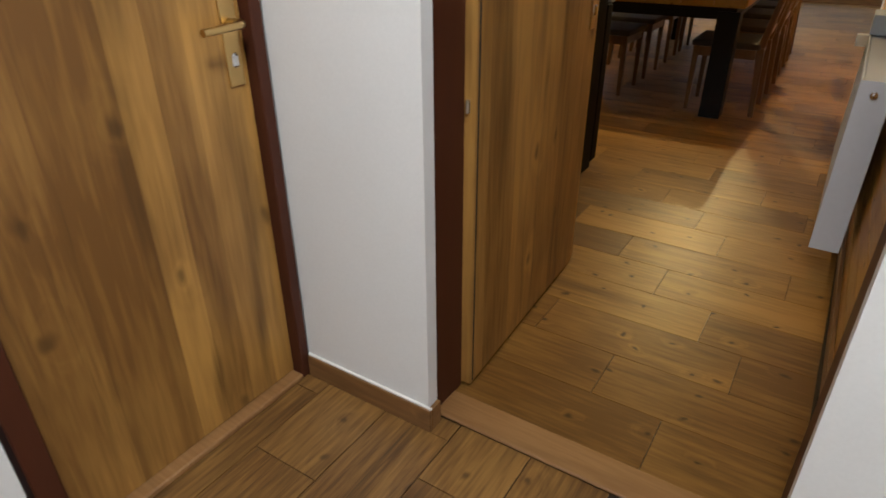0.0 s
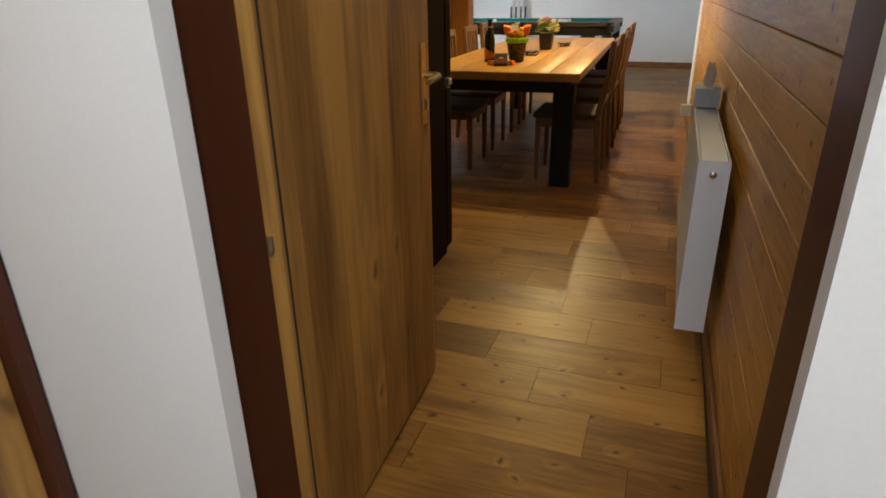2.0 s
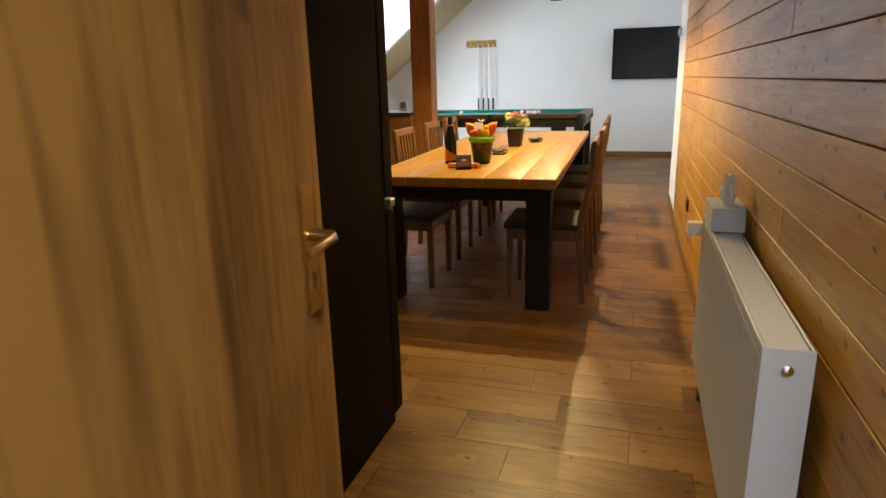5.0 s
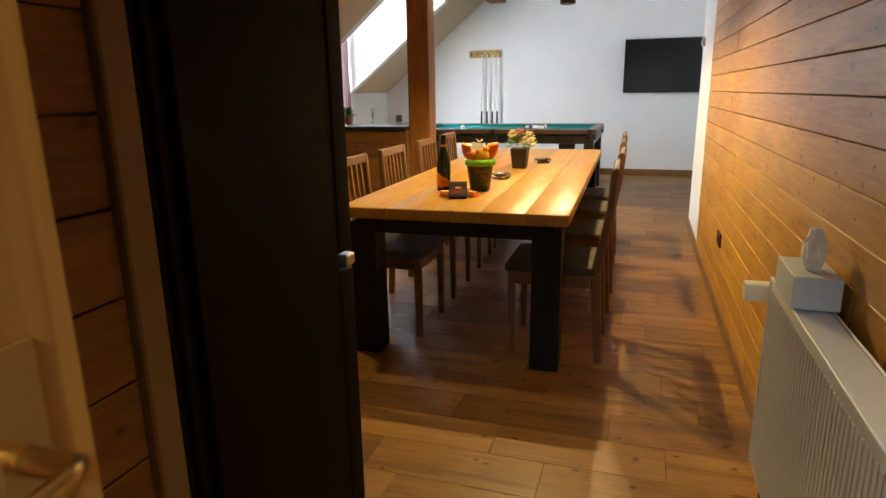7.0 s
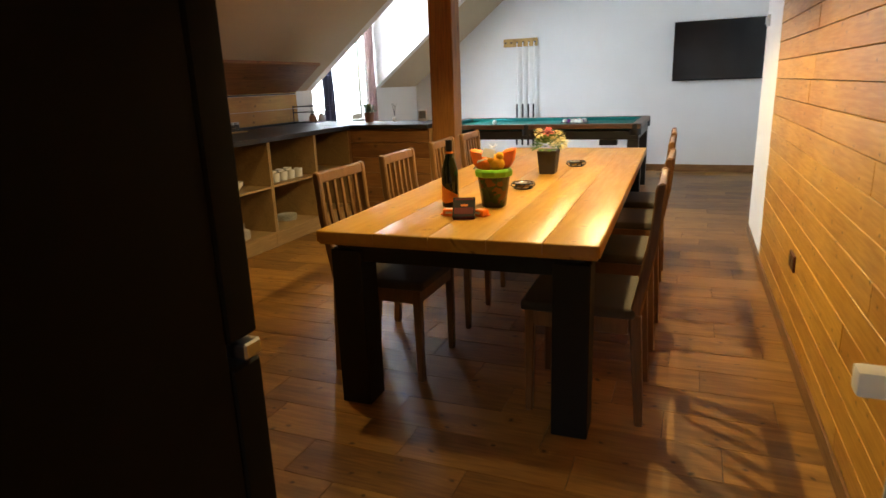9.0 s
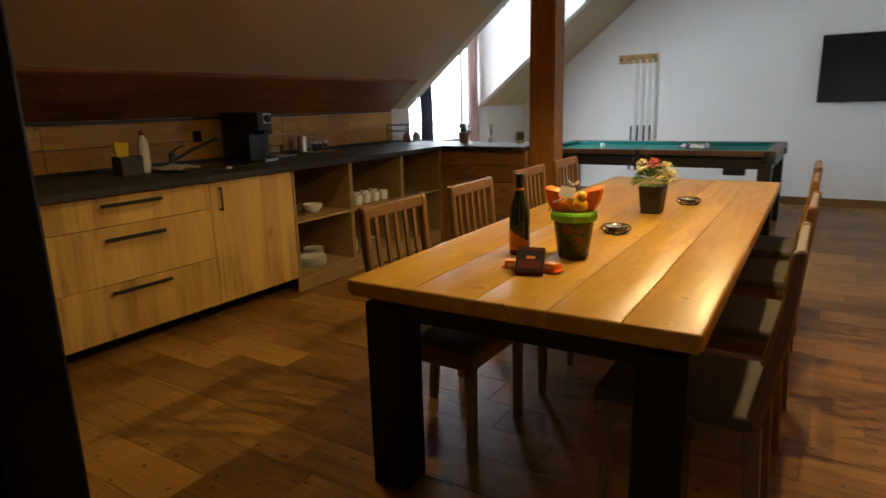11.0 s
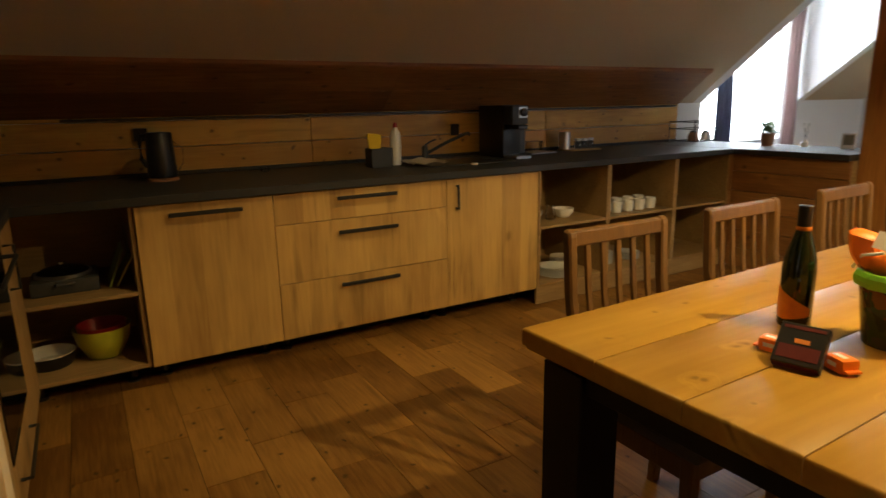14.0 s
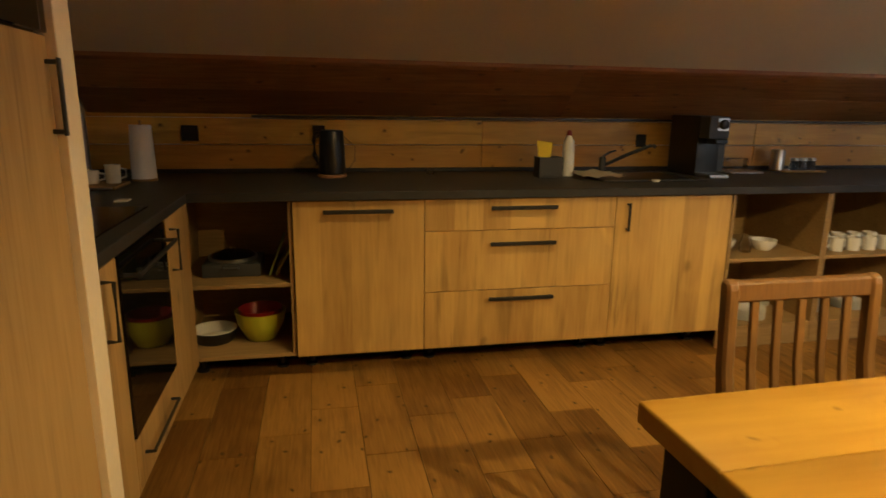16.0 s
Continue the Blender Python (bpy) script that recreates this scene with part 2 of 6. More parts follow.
TABLE_TOP = wood("table_top_pine", (0.49, 0.280, 0.045), (0.33, 0.160, 0.021), 'Y', 0.35, 0.5, 0.6, 0.05, 0.03, knot_scale=6.5, figure=1.2, streak=0.08, fibre=0.2, spec=0.22)
FLOOR_X = wood("floor_tile_wood", (0.34, 0.172, 0.040), (0.13, 0.056, 0.012), 'X', 0.40, 0.9, 1.1, 0.22, 0.12, island=True, knot_scale=6.0, streak=0.55, figure=0.5, fibre=0.35, spec=0.3, crack=0.3)
FLOOR_P = wood("floor_tile_piece", (0.34, 0.172, 0.040), (0.13, 0.056, 0.012), 'X', 0.40, 0.9, 1.1, 0.22, 0.12, knot_scale=6.0, streak=0.55, figure=0.5, fibre=0.35, spec=0.3, crack=0.3)
FLOOR_H = wood("hall_tile_piece", (0.29, 0.150, 0.042), (0.11, 0.048, 0.013), 'Y', 0.42, 0.7, 1.2, 0.25, 0.12, knot_scale=4.5, streak=0.6, figure=0.5, fibre=0.7, crack=0.8)
BASE_X = wood("baseboard_tile", (0.27, 0.135, 0.047), (0.13, 0.060, 0.022), 'X', 0.4, 0.3, 0.9, 0.2, 0.2)
BASE_Y = wood("baseboard_tile_long", (0.27, 0.135, 0.047), (0.13, 0.060, 0.022), 'Y', 0.4, 0.3, 0.9, 0.2, 0.2)
PINE_SPLASH = wood("splash_pine_cladding", (0.68, 0.40, 0.075), (0.42, 0.21, 0.034), 'Y', 0.48, 0.95, 0.8, 0.3, 0.2, knot_scale=5.5, figure=0.8, streak=0.5, fibre=0.3, crack=0.3)
SILL = wood("threshold_wood", (0.38, 0.205, 0.08), (0.27, 0.13, 0.045), 'X', 0.45, 0.0, 1.5, 0.1, 0.1)
GROUT = plain("dark_grout", (0.035, 0.019, 0.009), 0.9, vary=0.2)
FRAME_BROWN = plain("brown_frame_foil", (0.070, 0.019, 0.008), 0.5, spec=0.3, vary=0.12, scale=40, stretch=(1, 1, 0.1))
POST_WOOD = wood("timber_post", (0.40, 0.17, 0.038), (0.20, 0.072, 0.014), 'Z', 0.5, 0.9, 0.8, 0.1, 0.4, knot_scale=2.6)
CHAIR_WOOD = wood("chair_oak", (0.20, 0.100, 0.033), (0.11, 0.052, 0.017), 'Z', 0.36, 0.1, 1.5, 0.1, 0.15)
CHAIR_SEAT = plain("grey_beige_seat_cloth", (0.065, 0.055, 0.047), 0.9, bump=0.4, scale=400, vary=0.12)
BLACK_LEG = plain("black_steel_leg", (0.006, 0.0055, 0.005), 0.55, spec=0.25, vary=0.15)
WORKTOP = plain("anthracite_worktop", (0.018, 0.018, 0.019), 0.52, bump=0.25, scale=120, vary=0.3)
BLACK = plain("black_plastic", (0.007, 0.007, 0.008), 0.35, vary=0.15)
BLACK_METAL = plain("black_metal_handle", (0.012, 0.012, 0.012), 0.4, vary=0.1)
FRIDGE = plain("brown_black_cabinet_side", (0.004, 0.003, 0.002), 0.65, spec=0.12, bump=0.1, vary=0.12)
# Cream darkened to tan, for the little light that reaches this edge.
CREAM = plain("shaded_cream_edge", (0.24, 0.16, 0.085), 0.55, vary=0.05)
PALE_EDGE = plain("pale_edge", (0.72, 0.60, 0.44), 0.5, vary=0.05)
BRASS = plain("satin_brass", (0.62, 0.42, 0.17), 0.28, 1.0, vary=0.06)
CHROME = plain("chrome", (0.75, 0.75, 0.76), 0.15, 1.0, vary=0.04)
STEEL = plain("brushed_steel", (0.50, 0.50, 0.50), 0.32, 1.0, vary=0.08, stretch=(1, 1, 0.1))
WHITE_METAL = plain("white_enamel", (0.62, 0.65, 0.69), 0.35, vary=0.03)
WHITE_PLASTIC = plain("white_plastic", (0.75, 0.75, 0.74), 0.4, vary=0.03)
PORCELAIN = plain("white_porcelain", (0.75, 0.73, 0.69), 0.2, vary=0.03)
PAPER = plain("white_paper", (0.80, 0.79, 0.77), 0.9, bump=0.3, scale=70, vary=0.04)
SCREEN = plain("black_screen", (0.006, 0.006, 0.007), 0.18, vary=0.1)
FELT = plain("green_felt", (0.0, 0.17, 0.15), 0.95, bump=0.3, scale=500, vary=0.08)
POOL_WOOD = wood("pool_rail_wood", (0.16, 0.085, 0.05), (0.09, 0.045, 0.025), 'X', 0.4, 0.0, 1.2, 0.1, 0.1)
POOL_BLACK = plain("pool_black_frame", (0.018, 0.015, 0.013), 0.4, vary=0.15)
CURTAIN = plain("mauve_brown_curtain", (0.30, 0.22, 0.21), 0.85, bump=0.3, scale=220, vary=0.12)
SHEER = plain("sheer_curtain", (0.75, 0.77, 0.80), 0.9, bump=0.2, scale=300, vary=0.05)
RUBBER = plain("dark_rubber", (0.02, 0.02, 0.02), 0.7)
GREEN_LEAF = plain("green_leaf", (0.07, 0.16, 0.03), 0.55, vary=0.3, scale=20)
CURTAIN_DARK = plain("slate_curtain", (0.06, 0.06, 0.085), 0.85, bump=0.3, scale=220, vary=0.12)
CLEAR = glass("clear_glass")
OVEN_GLASS = plain("black_oven_glass", (0.004, 0.004, 0.004), 0.04, vary=0.05, spec=0.9)

# ---- building helpers ----
ORIGIN = {}


def thing(name, at=(0, 0, 0), label="", category="", group="", kind=""):
    ob = new(name)
    ob.empty_display_size = 0.1
    ob.location = at
    ORIGIN[ob] = Vector(at)
    return tagged(ob, label, category, group, kind)


def part(name, bm, material, parent=None, label="", kind="", smooth=None, category=""):
    """Links a bmesh, given in the room's metres, as one mesh object, under a thing or a part."""
    base = ORIGIN[parent] if parent else Vector((0, 0, 0))
    if base.length:
        bmesh.ops.translate(bm, vec=-base, verts=bm.verts)
    me = bpy.data.meshes.new(name)
    bm.to_mesh(me)
    bm.free()
    me.materials.append(material)
    if smooth:
        me.polygons.foreach_set("use_smooth", [True] * len(me.polygons))
        me.set_sharp_from_angle(angle=radians(smooth))
    ob = new(name, me)
    if parent:
        ob.parent = parent
    ORIGIN[ob] = base
    return tagged(ob, label, category, "", kind)


def box(x0, x1, y0, y1, z0, z1, bevel=0.0, bm=None, seg=1):
    own = bmesh.new()
    m = Matrix.Translation(((x0 + x1) / 2, (y0 + y1) / 2, (z0 + z1) / 2)) @ Matrix.Diagonal((abs(x1 - x0), abs(y1 - y0), abs(z1 - z0), 1))
    bmesh.ops.create_cube(own, size=1.0, matrix=m)
    if bevel:
        bmesh.ops.bevel(own, geom=own.edges[:], offset=bevel, segments=seg, affect='EDGES', profile=0.7)
    return merge(bm, own)


def merge(bm, own):
    if bm is None:
        return own
    me = bpy.data.meshes.new("tmp")
    own.to_mesh(me)
    own.free()
    bm.from_mesh(me)
    bpy.data.meshes.remove(me)
    return bm


def prism(points, axis, a, b, bm=None, bevel=0.0):
    """A polygon in the plane across an axis, drawn out from a to b."""
    own = bmesh.new()

    def at(p, q):
        return {'x': (q, p[0], p[1]), 'y': (p[0], q, p[1]), 'z': (p[0], p[1], q)}[axis]

    lo = [own.verts.new(at(p, a)) for p in points]
    hi = [own.verts.new(at(p, b)) for p in points]
    own.faces.new(lo)
    own.faces.new(hi[::-1])
    n = len(points)
    for i in range(n):
        own.faces.new((lo[i], hi[i], hi[(i + 1) % n], lo[(i + 1) % n]))
    bmesh.ops.recalc_face_normals(own, faces=own.faces[:])
    if bevel:
        bmesh.ops.bevel(own, geom=own.edges[:], offset=bevel, segments=1, affect='EDGES')
    return merge(bm, own)


def lathe(profile, cx, cy, seg=24, bm=None):
    """Turns a profile of (radius, height) round an upright axis."""
    own = bmesh.new()
    rings = []
    for r, z in profile:
        if r < 1e-5:
            rings.append([own.verts.new((cx, cy, z))])
        else:
            rings.append([own.verts.new((cx + r * math.cos(2 * math.pi * k / seg), cy + r * math.sin(2 * math.pi * k / seg), z)) for k in range(seg)])
    for a, b in zip(rings, rings[1:]):
        for k in range(seg):
            j = (k + 1) % seg
            if len(a) == 1 and len(b) > 1:
                own.faces.new((a[0], b[j], b[k]))
            elif len(b) == 1 and len(a) > 1:
                own.faces.new((a[k], a[j], b[0]))
            elif len(a) > 1:
                own.faces.new((a[k], a[j], b[j], b[k]))
    bmesh.ops.recalc_face_normals(own, faces=own.faces[:])
    return merge(bm, own)


def tube(points, r, seg=8, bm=None, closed=False):
    """A round bar along points."""
    own = bmesh.new()
    pts = [Vector(p) for p in points]
    n = len(pts)
    rings = []
    for i, p in enumerate(pts):
        a = pts[(i - 1) % n] if (closed or i > 0) else p
        b = pts[(i + 1) % n] if (closed or i < n - 1) else p
        d = (b - a).normalized()
        u = d.cross(Vector((0, 0, 1)))
        u = u.normalized() if u.length > 0.05 else d.cross(Vector((1, 0, 0))).normalized()
        v = d.cross(u).normalized()
        rr = r[i] if isinstance(r, (list, tuple)) else r
        rings.append([own.verts.new(p + rr * (u * math.cos(2 * math.pi * k / seg) + v * math.sin(2 * math.pi * k / seg))) for k in range(seg)])
    last = n if closed else n - 1
    for i in range(last):
        a, b = rings[i], rings[(i + 1) % n]
        for k in range(seg):
            own.faces.new((a[k], a[(k + 1) % seg], b[(k + 1) % seg], b[k]))
    if not closed:
        own.faces.new(rings[0][::-1])
        own.faces.new(rings[-1])
    bmesh.ops.recalc_face_normals(own, faces=own.faces[:])
    return merge(bm, own)


def turned(bm, m):
    bmesh.ops.transform(bm, matrix=m, verts=bm.verts)
    return bm


def slope_z(x):
    return 1.25 + 0.80 * (x + 4.0)


WALL_X = 0.515
BACK_X = -4.0
FAR_Y = 10.55
RIDGE_X = -4.0 + (CEIL - 1.25) / 0.80

# ---- shell ----
part("floor", box(-4.6, 3.7, -2.4, FAR_Y + 0.3, -0.16, -0.006), GROUT, label="dark grout bed under wood-look floor tiles", kind="structure", category="floor")
part("ceiling", box(RIDGE_X - 0.02, 3.7, 0.50, FAR_Y + 0.3, CEIL, CEIL + 0.12), PLASTER, label="flat white plastered ceiling", kind="structure", category="ceiling")
part("ceiling", box(-1.9, 2.0, -2.4, 0.44, 2.70, 2.82), PLASTER, label="flat white plastered hall ceiling", kind="structure", category="ceiling")
# sloped ceiling with the dormer's opening
T = 0.16
NEAR_D, FAR_D = 7.68, 9.22
DORM_X = -4.0 + (2.42 - 1.25) / 0.80


def slope_piece(x0, x1, y0, y1, up=0.0, thick=T, bm=None):
    p = [(x0, slope_z(x0) + up), (x1, slope_z(x1) + up), (x1, slope_z(x1) + up + thick), (x0, slope_z(x0) + up + thick)]
    return prism(p, 'y', y0, y1, bm)


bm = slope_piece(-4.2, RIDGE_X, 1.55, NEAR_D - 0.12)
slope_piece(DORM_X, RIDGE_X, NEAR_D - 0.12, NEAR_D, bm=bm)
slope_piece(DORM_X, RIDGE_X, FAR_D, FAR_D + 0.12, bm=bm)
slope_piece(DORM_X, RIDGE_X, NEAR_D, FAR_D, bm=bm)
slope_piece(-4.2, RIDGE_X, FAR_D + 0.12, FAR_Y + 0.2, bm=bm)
part("sloped_ceiling", bm, SLOPE, label="smooth off-white plastered slope under the roof, its dim warm light put into the colour", kind="structure", category="ceiling")
# dormer: cheeks, roof, window wall
WIN_X = -4.06
for y0, y1 in ((NEAR_D - 0.12, NEAR_D), (FAR_D, FAR_D + 0.12)):
    p = [(WIN_X - 0.16, 0), (-4.0, 0), (-4.0, 1.25), (DORM_X, slope_z(DORM_X)), (DORM_X, 2.56), (WIN_X - 0.16, 2.56)]
    part("dormer_wall", prism(p, 'y', y0, y1), PLASTER, label="white plastered cheek of the dormer", kind="structure", category="wall")
part("dormer_ceiling", box(WIN_X - 0.16, DORM_X, NEAR_D, FAR_D, 2.42, 2.55), PLASTER, label="white plastered dormer ceiling", kind="structure", category="ceiling")
bm = box(WIN_X - 0.16, WIN_X, NEAR_D, FAR_D, -0.0, 0.80)
box(WIN_X - 0.16, WIN_X, NEAR_D, NEAR_D + 0.03, 0.80, 2.42, bm=bm)
box(WIN_X - 0.16, WIN_X, FAR_D - 0.03, FAR_D, 0.80, 2.42, bm=bm)
box(WIN_X - 0.16, WIN_X, NEAR_D + 0.03, FAR_D - 0.03, 2.30, 2.42, bm=bm)
part("wall_dormer_window", bm, PLASTER, label="white plastered wall round the dormer window", kind="structure", category="wall")
# knee wall behind the kitchen, and beyond the dormer
bm = box(BACK_X - 0.15, BACK_X, 1.55, NEAR_D - 0.12, 0, 1.27)
part("wall_kitchen_knee", bm, PLASTER, label="low white plastered knee wall behind the kitchen", kind="structure", category="wall")
bm = box(BACK_X - 0.15, BACK_X, FAR_D + 0.12, FAR_Y, 0, 1.27)
part("wall_far_knee", bm, PLASTER, label="low white plastered knee wall beyond the dormer", kind="structure", category="wall")
part("wall_far", box(-4.4, 3.7, FAR_Y, FAR_Y + 0.2, 0, CEIL + 0.1), PLASTER, label="plain white plastered gable wall", kind="structure", category="wall")
bm = box(3.4, 3.6, 7.05, 8.2, 0, CEIL)
box(3.4, 3.6, 9.6, FAR_Y, 0, CEIL, bm=bm)
box(3.4, 3.6, 8.2, 9.6, 0, 0.9, bm=bm)
box(3.4, 3.6, 8.2, 9.6, 2.3, CEIL, bm=bm)
part("wall_recess_end", bm, PLASTER, label="white plastered wall at the end of the recess", kind="structure", category="wall")
part("wall_right", box(0.61, 0.76, 0.445, 6.9, 0, CEIL), PLASTER, label="white plastered wall that carries the pine boards", kind="structure", category="wall")
part("wall_recess", box(WALL_X + 0.17, 3.6, 6.90, 7.05, 0, CEIL), PLASTER, label="white plastered wall of the recess", kind="structure", category="wall")
part("wall_kitchen_end", box(-4.15, -0.684, 1.55, 1.68, 0, CEIL), PLASTER, label="white plastered wall behind the tall units", kind="structure", category="wall")
part("wall_entry_side", box(-0.95, -0.682, 0.44, 1.55, 0, CEIL), PLASTER, label="plastered wall behind the open door", kind="structure", category="wall")
# hall walls
bm = box(-0.72, -0.300, 0.245, 0.285, 0, 2.7)
box(-0.72, -0.375, 0.285, 0.44, 0, 2.7, bm=bm)
part("wall_hall_pier", bm, PLASTER, label="narrow white plastered pier between two doors, rounded corner bead", kind="structure", category="wall")
bm = box(-0.95, -0.76, 0.245, 0.44, 0, 2.7)
box(-0.95, -0.76, -0.50, 0.245, 2.09, 2.7, bm=bm)
box(-0.95, -0.72, -2.3, -0.50, 0, 2.7, bm=bm)
part("wall_hall_left", bm, PLASTER, label="white plastered hall wall with the closed door", kind="structure", category="wall")
bm = box(0.500, 2.0, 0.245, 0.285, 0, 2.7)
box(0.565, 2.0, 0.285, 0.44, 0, 2.7, bm=bm)
box(-0.300, 0.500, 0.245, 0.44, 2.10, 2.7, bm=bm)
part("wall_hall_front", bm, PLASTER, label="white plastered wall beside the doorway", kind="structure", category="wall")
part("wall_hall_right", box(1.9, 2.05, -2.3, 0.26, 0, 2.7), PLASTER, label="white plastered hall wall", kind="structure", category="wall")
part("wall_hall_back", box(-0.95, 2.05, -2.4, -2.3, 0, 2.7), PLASTER, label="white plastered hall wall", kind="structure", category="wall")
# purlin and post
purlin = part("roof_beam", box(-2.26, -2.02, 1.70, FAR_Y - 0.002, 2.52, 2.74, 0.012), POST_WOOD, label="heavy orange-brown timber purlin under the ceiling", category="beam")
post = part("timber_post", turned(box(-2.255, -2.025, 7.0, 7.20, 0, 2.518, 0.014, seg=2), pose(0, 0, 0)), POST_WOOD, label="square orange-brown timber post with worn edges beside the bar", category="post")

# ---- hall doors and frames ----


def door_handle(door, x, y, z, side, along):
    """A brass back plate with a lever and a lock cylinder, on a leaf whose face looks along x."""
    plate = part("handle_plate", box(x, x + side * 0.006, y - 0.021, y + 0.021, z - 0.135, z + 0.085, 0.002), BRASS, door, "satin brass back plate")
    pts = [(x, y, z), (x + side * 0.045, y, z), (x + side * 0.052, y + along * 0.012, z), (x + side * 0.052, y + along * 0.105, z - 0.004)]
    part("handle", tube(pts, [0.011, 0.010, 0.009, 0.008], 10), BRASS, door, "satin brass lever", smooth=40)
    part("lock_cylinder", box(x, x + side * 0.014, y - 0.009, y + 0.009, z - 0.095, z - 0.062, 0.006), CHROME, door, "steel lock cylinder")


closed = thing("door_1", (-0.755, 0.195, 0), "closed oak-look laminate door with a brass lever handle in a dark brown frame", "door", kind="structure")
part("leaf", box(-0.795, -0.755, -0.435, 0.210, 0.022, 2.03, 0.0015), OAK_DOOR, closed)
door_handle(closed, -0.755, 0.174, 0.994, 1, -1)
bm = box(-0.80, -0.722, 0.212, 0.2445, 0, 2.085, 0.003)
box(-0.80, -0.722, -0.487, -0.437, 0, 2.085, 0.003, bm=bm)
box(-0.80, -0.722, -0.436, 0.211, 2.034, 2.085, 0.003, bm=bm)
part("frame", bm, FRAME_BROWN, closed, "dark brown door frame")
part("threshold", box(-0.80, -0.718, -0.436, 0.211, 0, 0.020, 0.004), SILL, closed, "light brown wooden threshold")

opened = thing("door_2", (-0.30, 0.44, 0), "oak-look laminate door standing wide open with a brass lever handle", "door", kind="structure")
part("leaf", box(-0.331, -0.2955, 0.442, 1.280, 0.012, 2.03, 0.0015), OAK_DOOR, opened)
part("edge", box(-0.2952, -0.2900, 0.4435, 1.2785, 0.0135, 2.0285), OAK_DOOR, opened, "thin oak-look face of the door")
part("seal", box(-0.2899, -0.2888, 0.450, 0.456, 0.02, 2.02), RUBBER, opened, "black seal line")
part("edge_band", box(-0.3309, -0.2902, 0.4398, 0.4417, 0.013, 2.029), OAK_DOOR, opened, "light edge band")
part("hinge", tube([(-0.309, 0.437, 0.80), (-0.309, 0.437, 0.83)], 0.005, 8), STEEL, opened, "steel hinge", smooth=40)
door_handle(opened, -0.290, 1.220, 1.01, 1, -1)
opened.rotation_euler = (0, 0, radians(2.6))
frame2 = thing("door_frame", (0.1, 0.35, 0), "dark brown foiled frame round the open doorway", "door frame", kind="structure")
part("jamb", box(-0.374, -0.318, 0.2855, 0.4395, 0, 2.09, 0.003), FRAME_BROWN, frame2)
part("jamb", box(0.506, 0.564, 0.2855, 0.4395, 0, 2.09, 0.003), FRAME_BROWN, frame2)
part("head", box(-0.317, 0.505, 0.2855, 0.4395, 2.04, 2.09, 0.003), FRAME_BROWN, frame2)
part("threshold", box(-0.317, 0.505, 0.30, 0.400, 0, 0.010, 0.003), SILL, frame2, "light brown wooden threshold")

# ---- pine wall: boards with open V joints ----
WM = Matrix.Translation((0.545, 3.0, 0)) @ Matrix.Rotation(radians(0.65), 4, 'Z') @ Matrix.Translation((-0.545, -3.0, 0))
WOOD_END = 6.06


def wall_box(x0, x1, y0, y1, z0, z1, bevel=0.0):
    return turned(box(x0, x1, y0, y1, z0, z1, bevel), WM)


cladding = thing("pine_wall", (0.55, 0.5, 0), "wall clad in honey-coloured knotty pine boards with dark joints", "wall", kind="structure")
random.seed(5)
PITCH = 0.1075
for r in range(26):
    z0 = 0.0 + r * PITCH + 0.045
    if z0 + PITCH > CEIL:
        break
    cut = random.uniform(1.6, 4.9)
    for y0, y1 in ((0.45, cut), (cut + 0.0015, WOOD_END)):
        d = random.uniform(-0.0012, 0.0012)
        part("board", wall_box(0.545 + d, 0.563, y0, y1, z0 + 0.0015, z0 + PITCH - 0.0015, 0.002), PINE_WALL, cladding)
part("backing", wall_box(0.5635, 0.566, 0.45, WOOD_END, 0.0, CEIL - 0.01), GROUT, cladding, "dark backing behind the boards")
part("wall_white_end", box(0.512, 0.5365, WOOD_END + 0.004, 7.05, 0, CEIL), PLASTER, label="white plastered end of the wall", kind="structure", category="wall")
# tile baseboards
part("baseboard", wall_box(0.532, 0.544, 0.46, WOOD_END, 0, 0.072, 0.0015), BASE_Y, label="brown wood-look tile skirting", kind="structure", category="baseboard")
part("baseboard", box(0.500, 0.511, WOOD_END + 0.01, 7.05, 0, 0.078, 0.0015), BASE_Y, label="brown wood-look tile skirting", kind="structure", category="baseboard")
bm = box(-3.99, 3.39, FAR_Y - 0.012, FAR_Y - 0.001, 0, 0.095, 0.0015)
part("baseboard", bm, BASE_X, label="brown wood-look tile skirting along the gable wall", kind="structure", category="baseboard")
part("baseboard", box(-0.718, -0.2885, 0.234, 0.2445, 0, 0.072, 0.0015), BASE_X, label="brown wood-look tile skirting with a white sealant line", kind="structure", category="baseboard")
part("baseboard", box(-0.2995, -0.288, 0.2447, 0.285, 0, 0.072, 0.0015), BASE_X, label="brown wood-look tile skirting", kind="structure", category="baseboard")
part("sealant", box(-0.718, -0.2885, 0.238, 0.2447, 0.0725, 0.0765), PAPER, label="thin white sealant line on the skirting", kind="structure", category="trim")
part("baseboard", box(0.50, 1.89, 0.234, 0.2445, 0, 0.072, 0.0015), BASE_X, label="brown wood-look tile skirting", kind="structure", category="baseboard")

# planked face and cream edge behind the open door, both coloured dark for shade
bm_at = thing("pine_side", (-0.80, 1.0, 0), "strip of wall clad in stained pine boards behind the open door, darkened for shade", "wall", kind="structure")
for r in range(19):
    part("board", box(-0.680, -0.662, 0.46, 1.646, 0.004 + r * 0.1365, 0.1375 + r * 0.1365, 0.003), PINE_SIDE, bm_at)
part("wall_edge", box(-0.683, -0.646, 1.648, 1.707, 0, 2.6, 0.004), CREAM, label="cream edge of the partition beside the tall unit, darkened for shade", kind="structure", category="trim")

# ---- kitchen ----
FX = -3.11
KBASE = 0.115


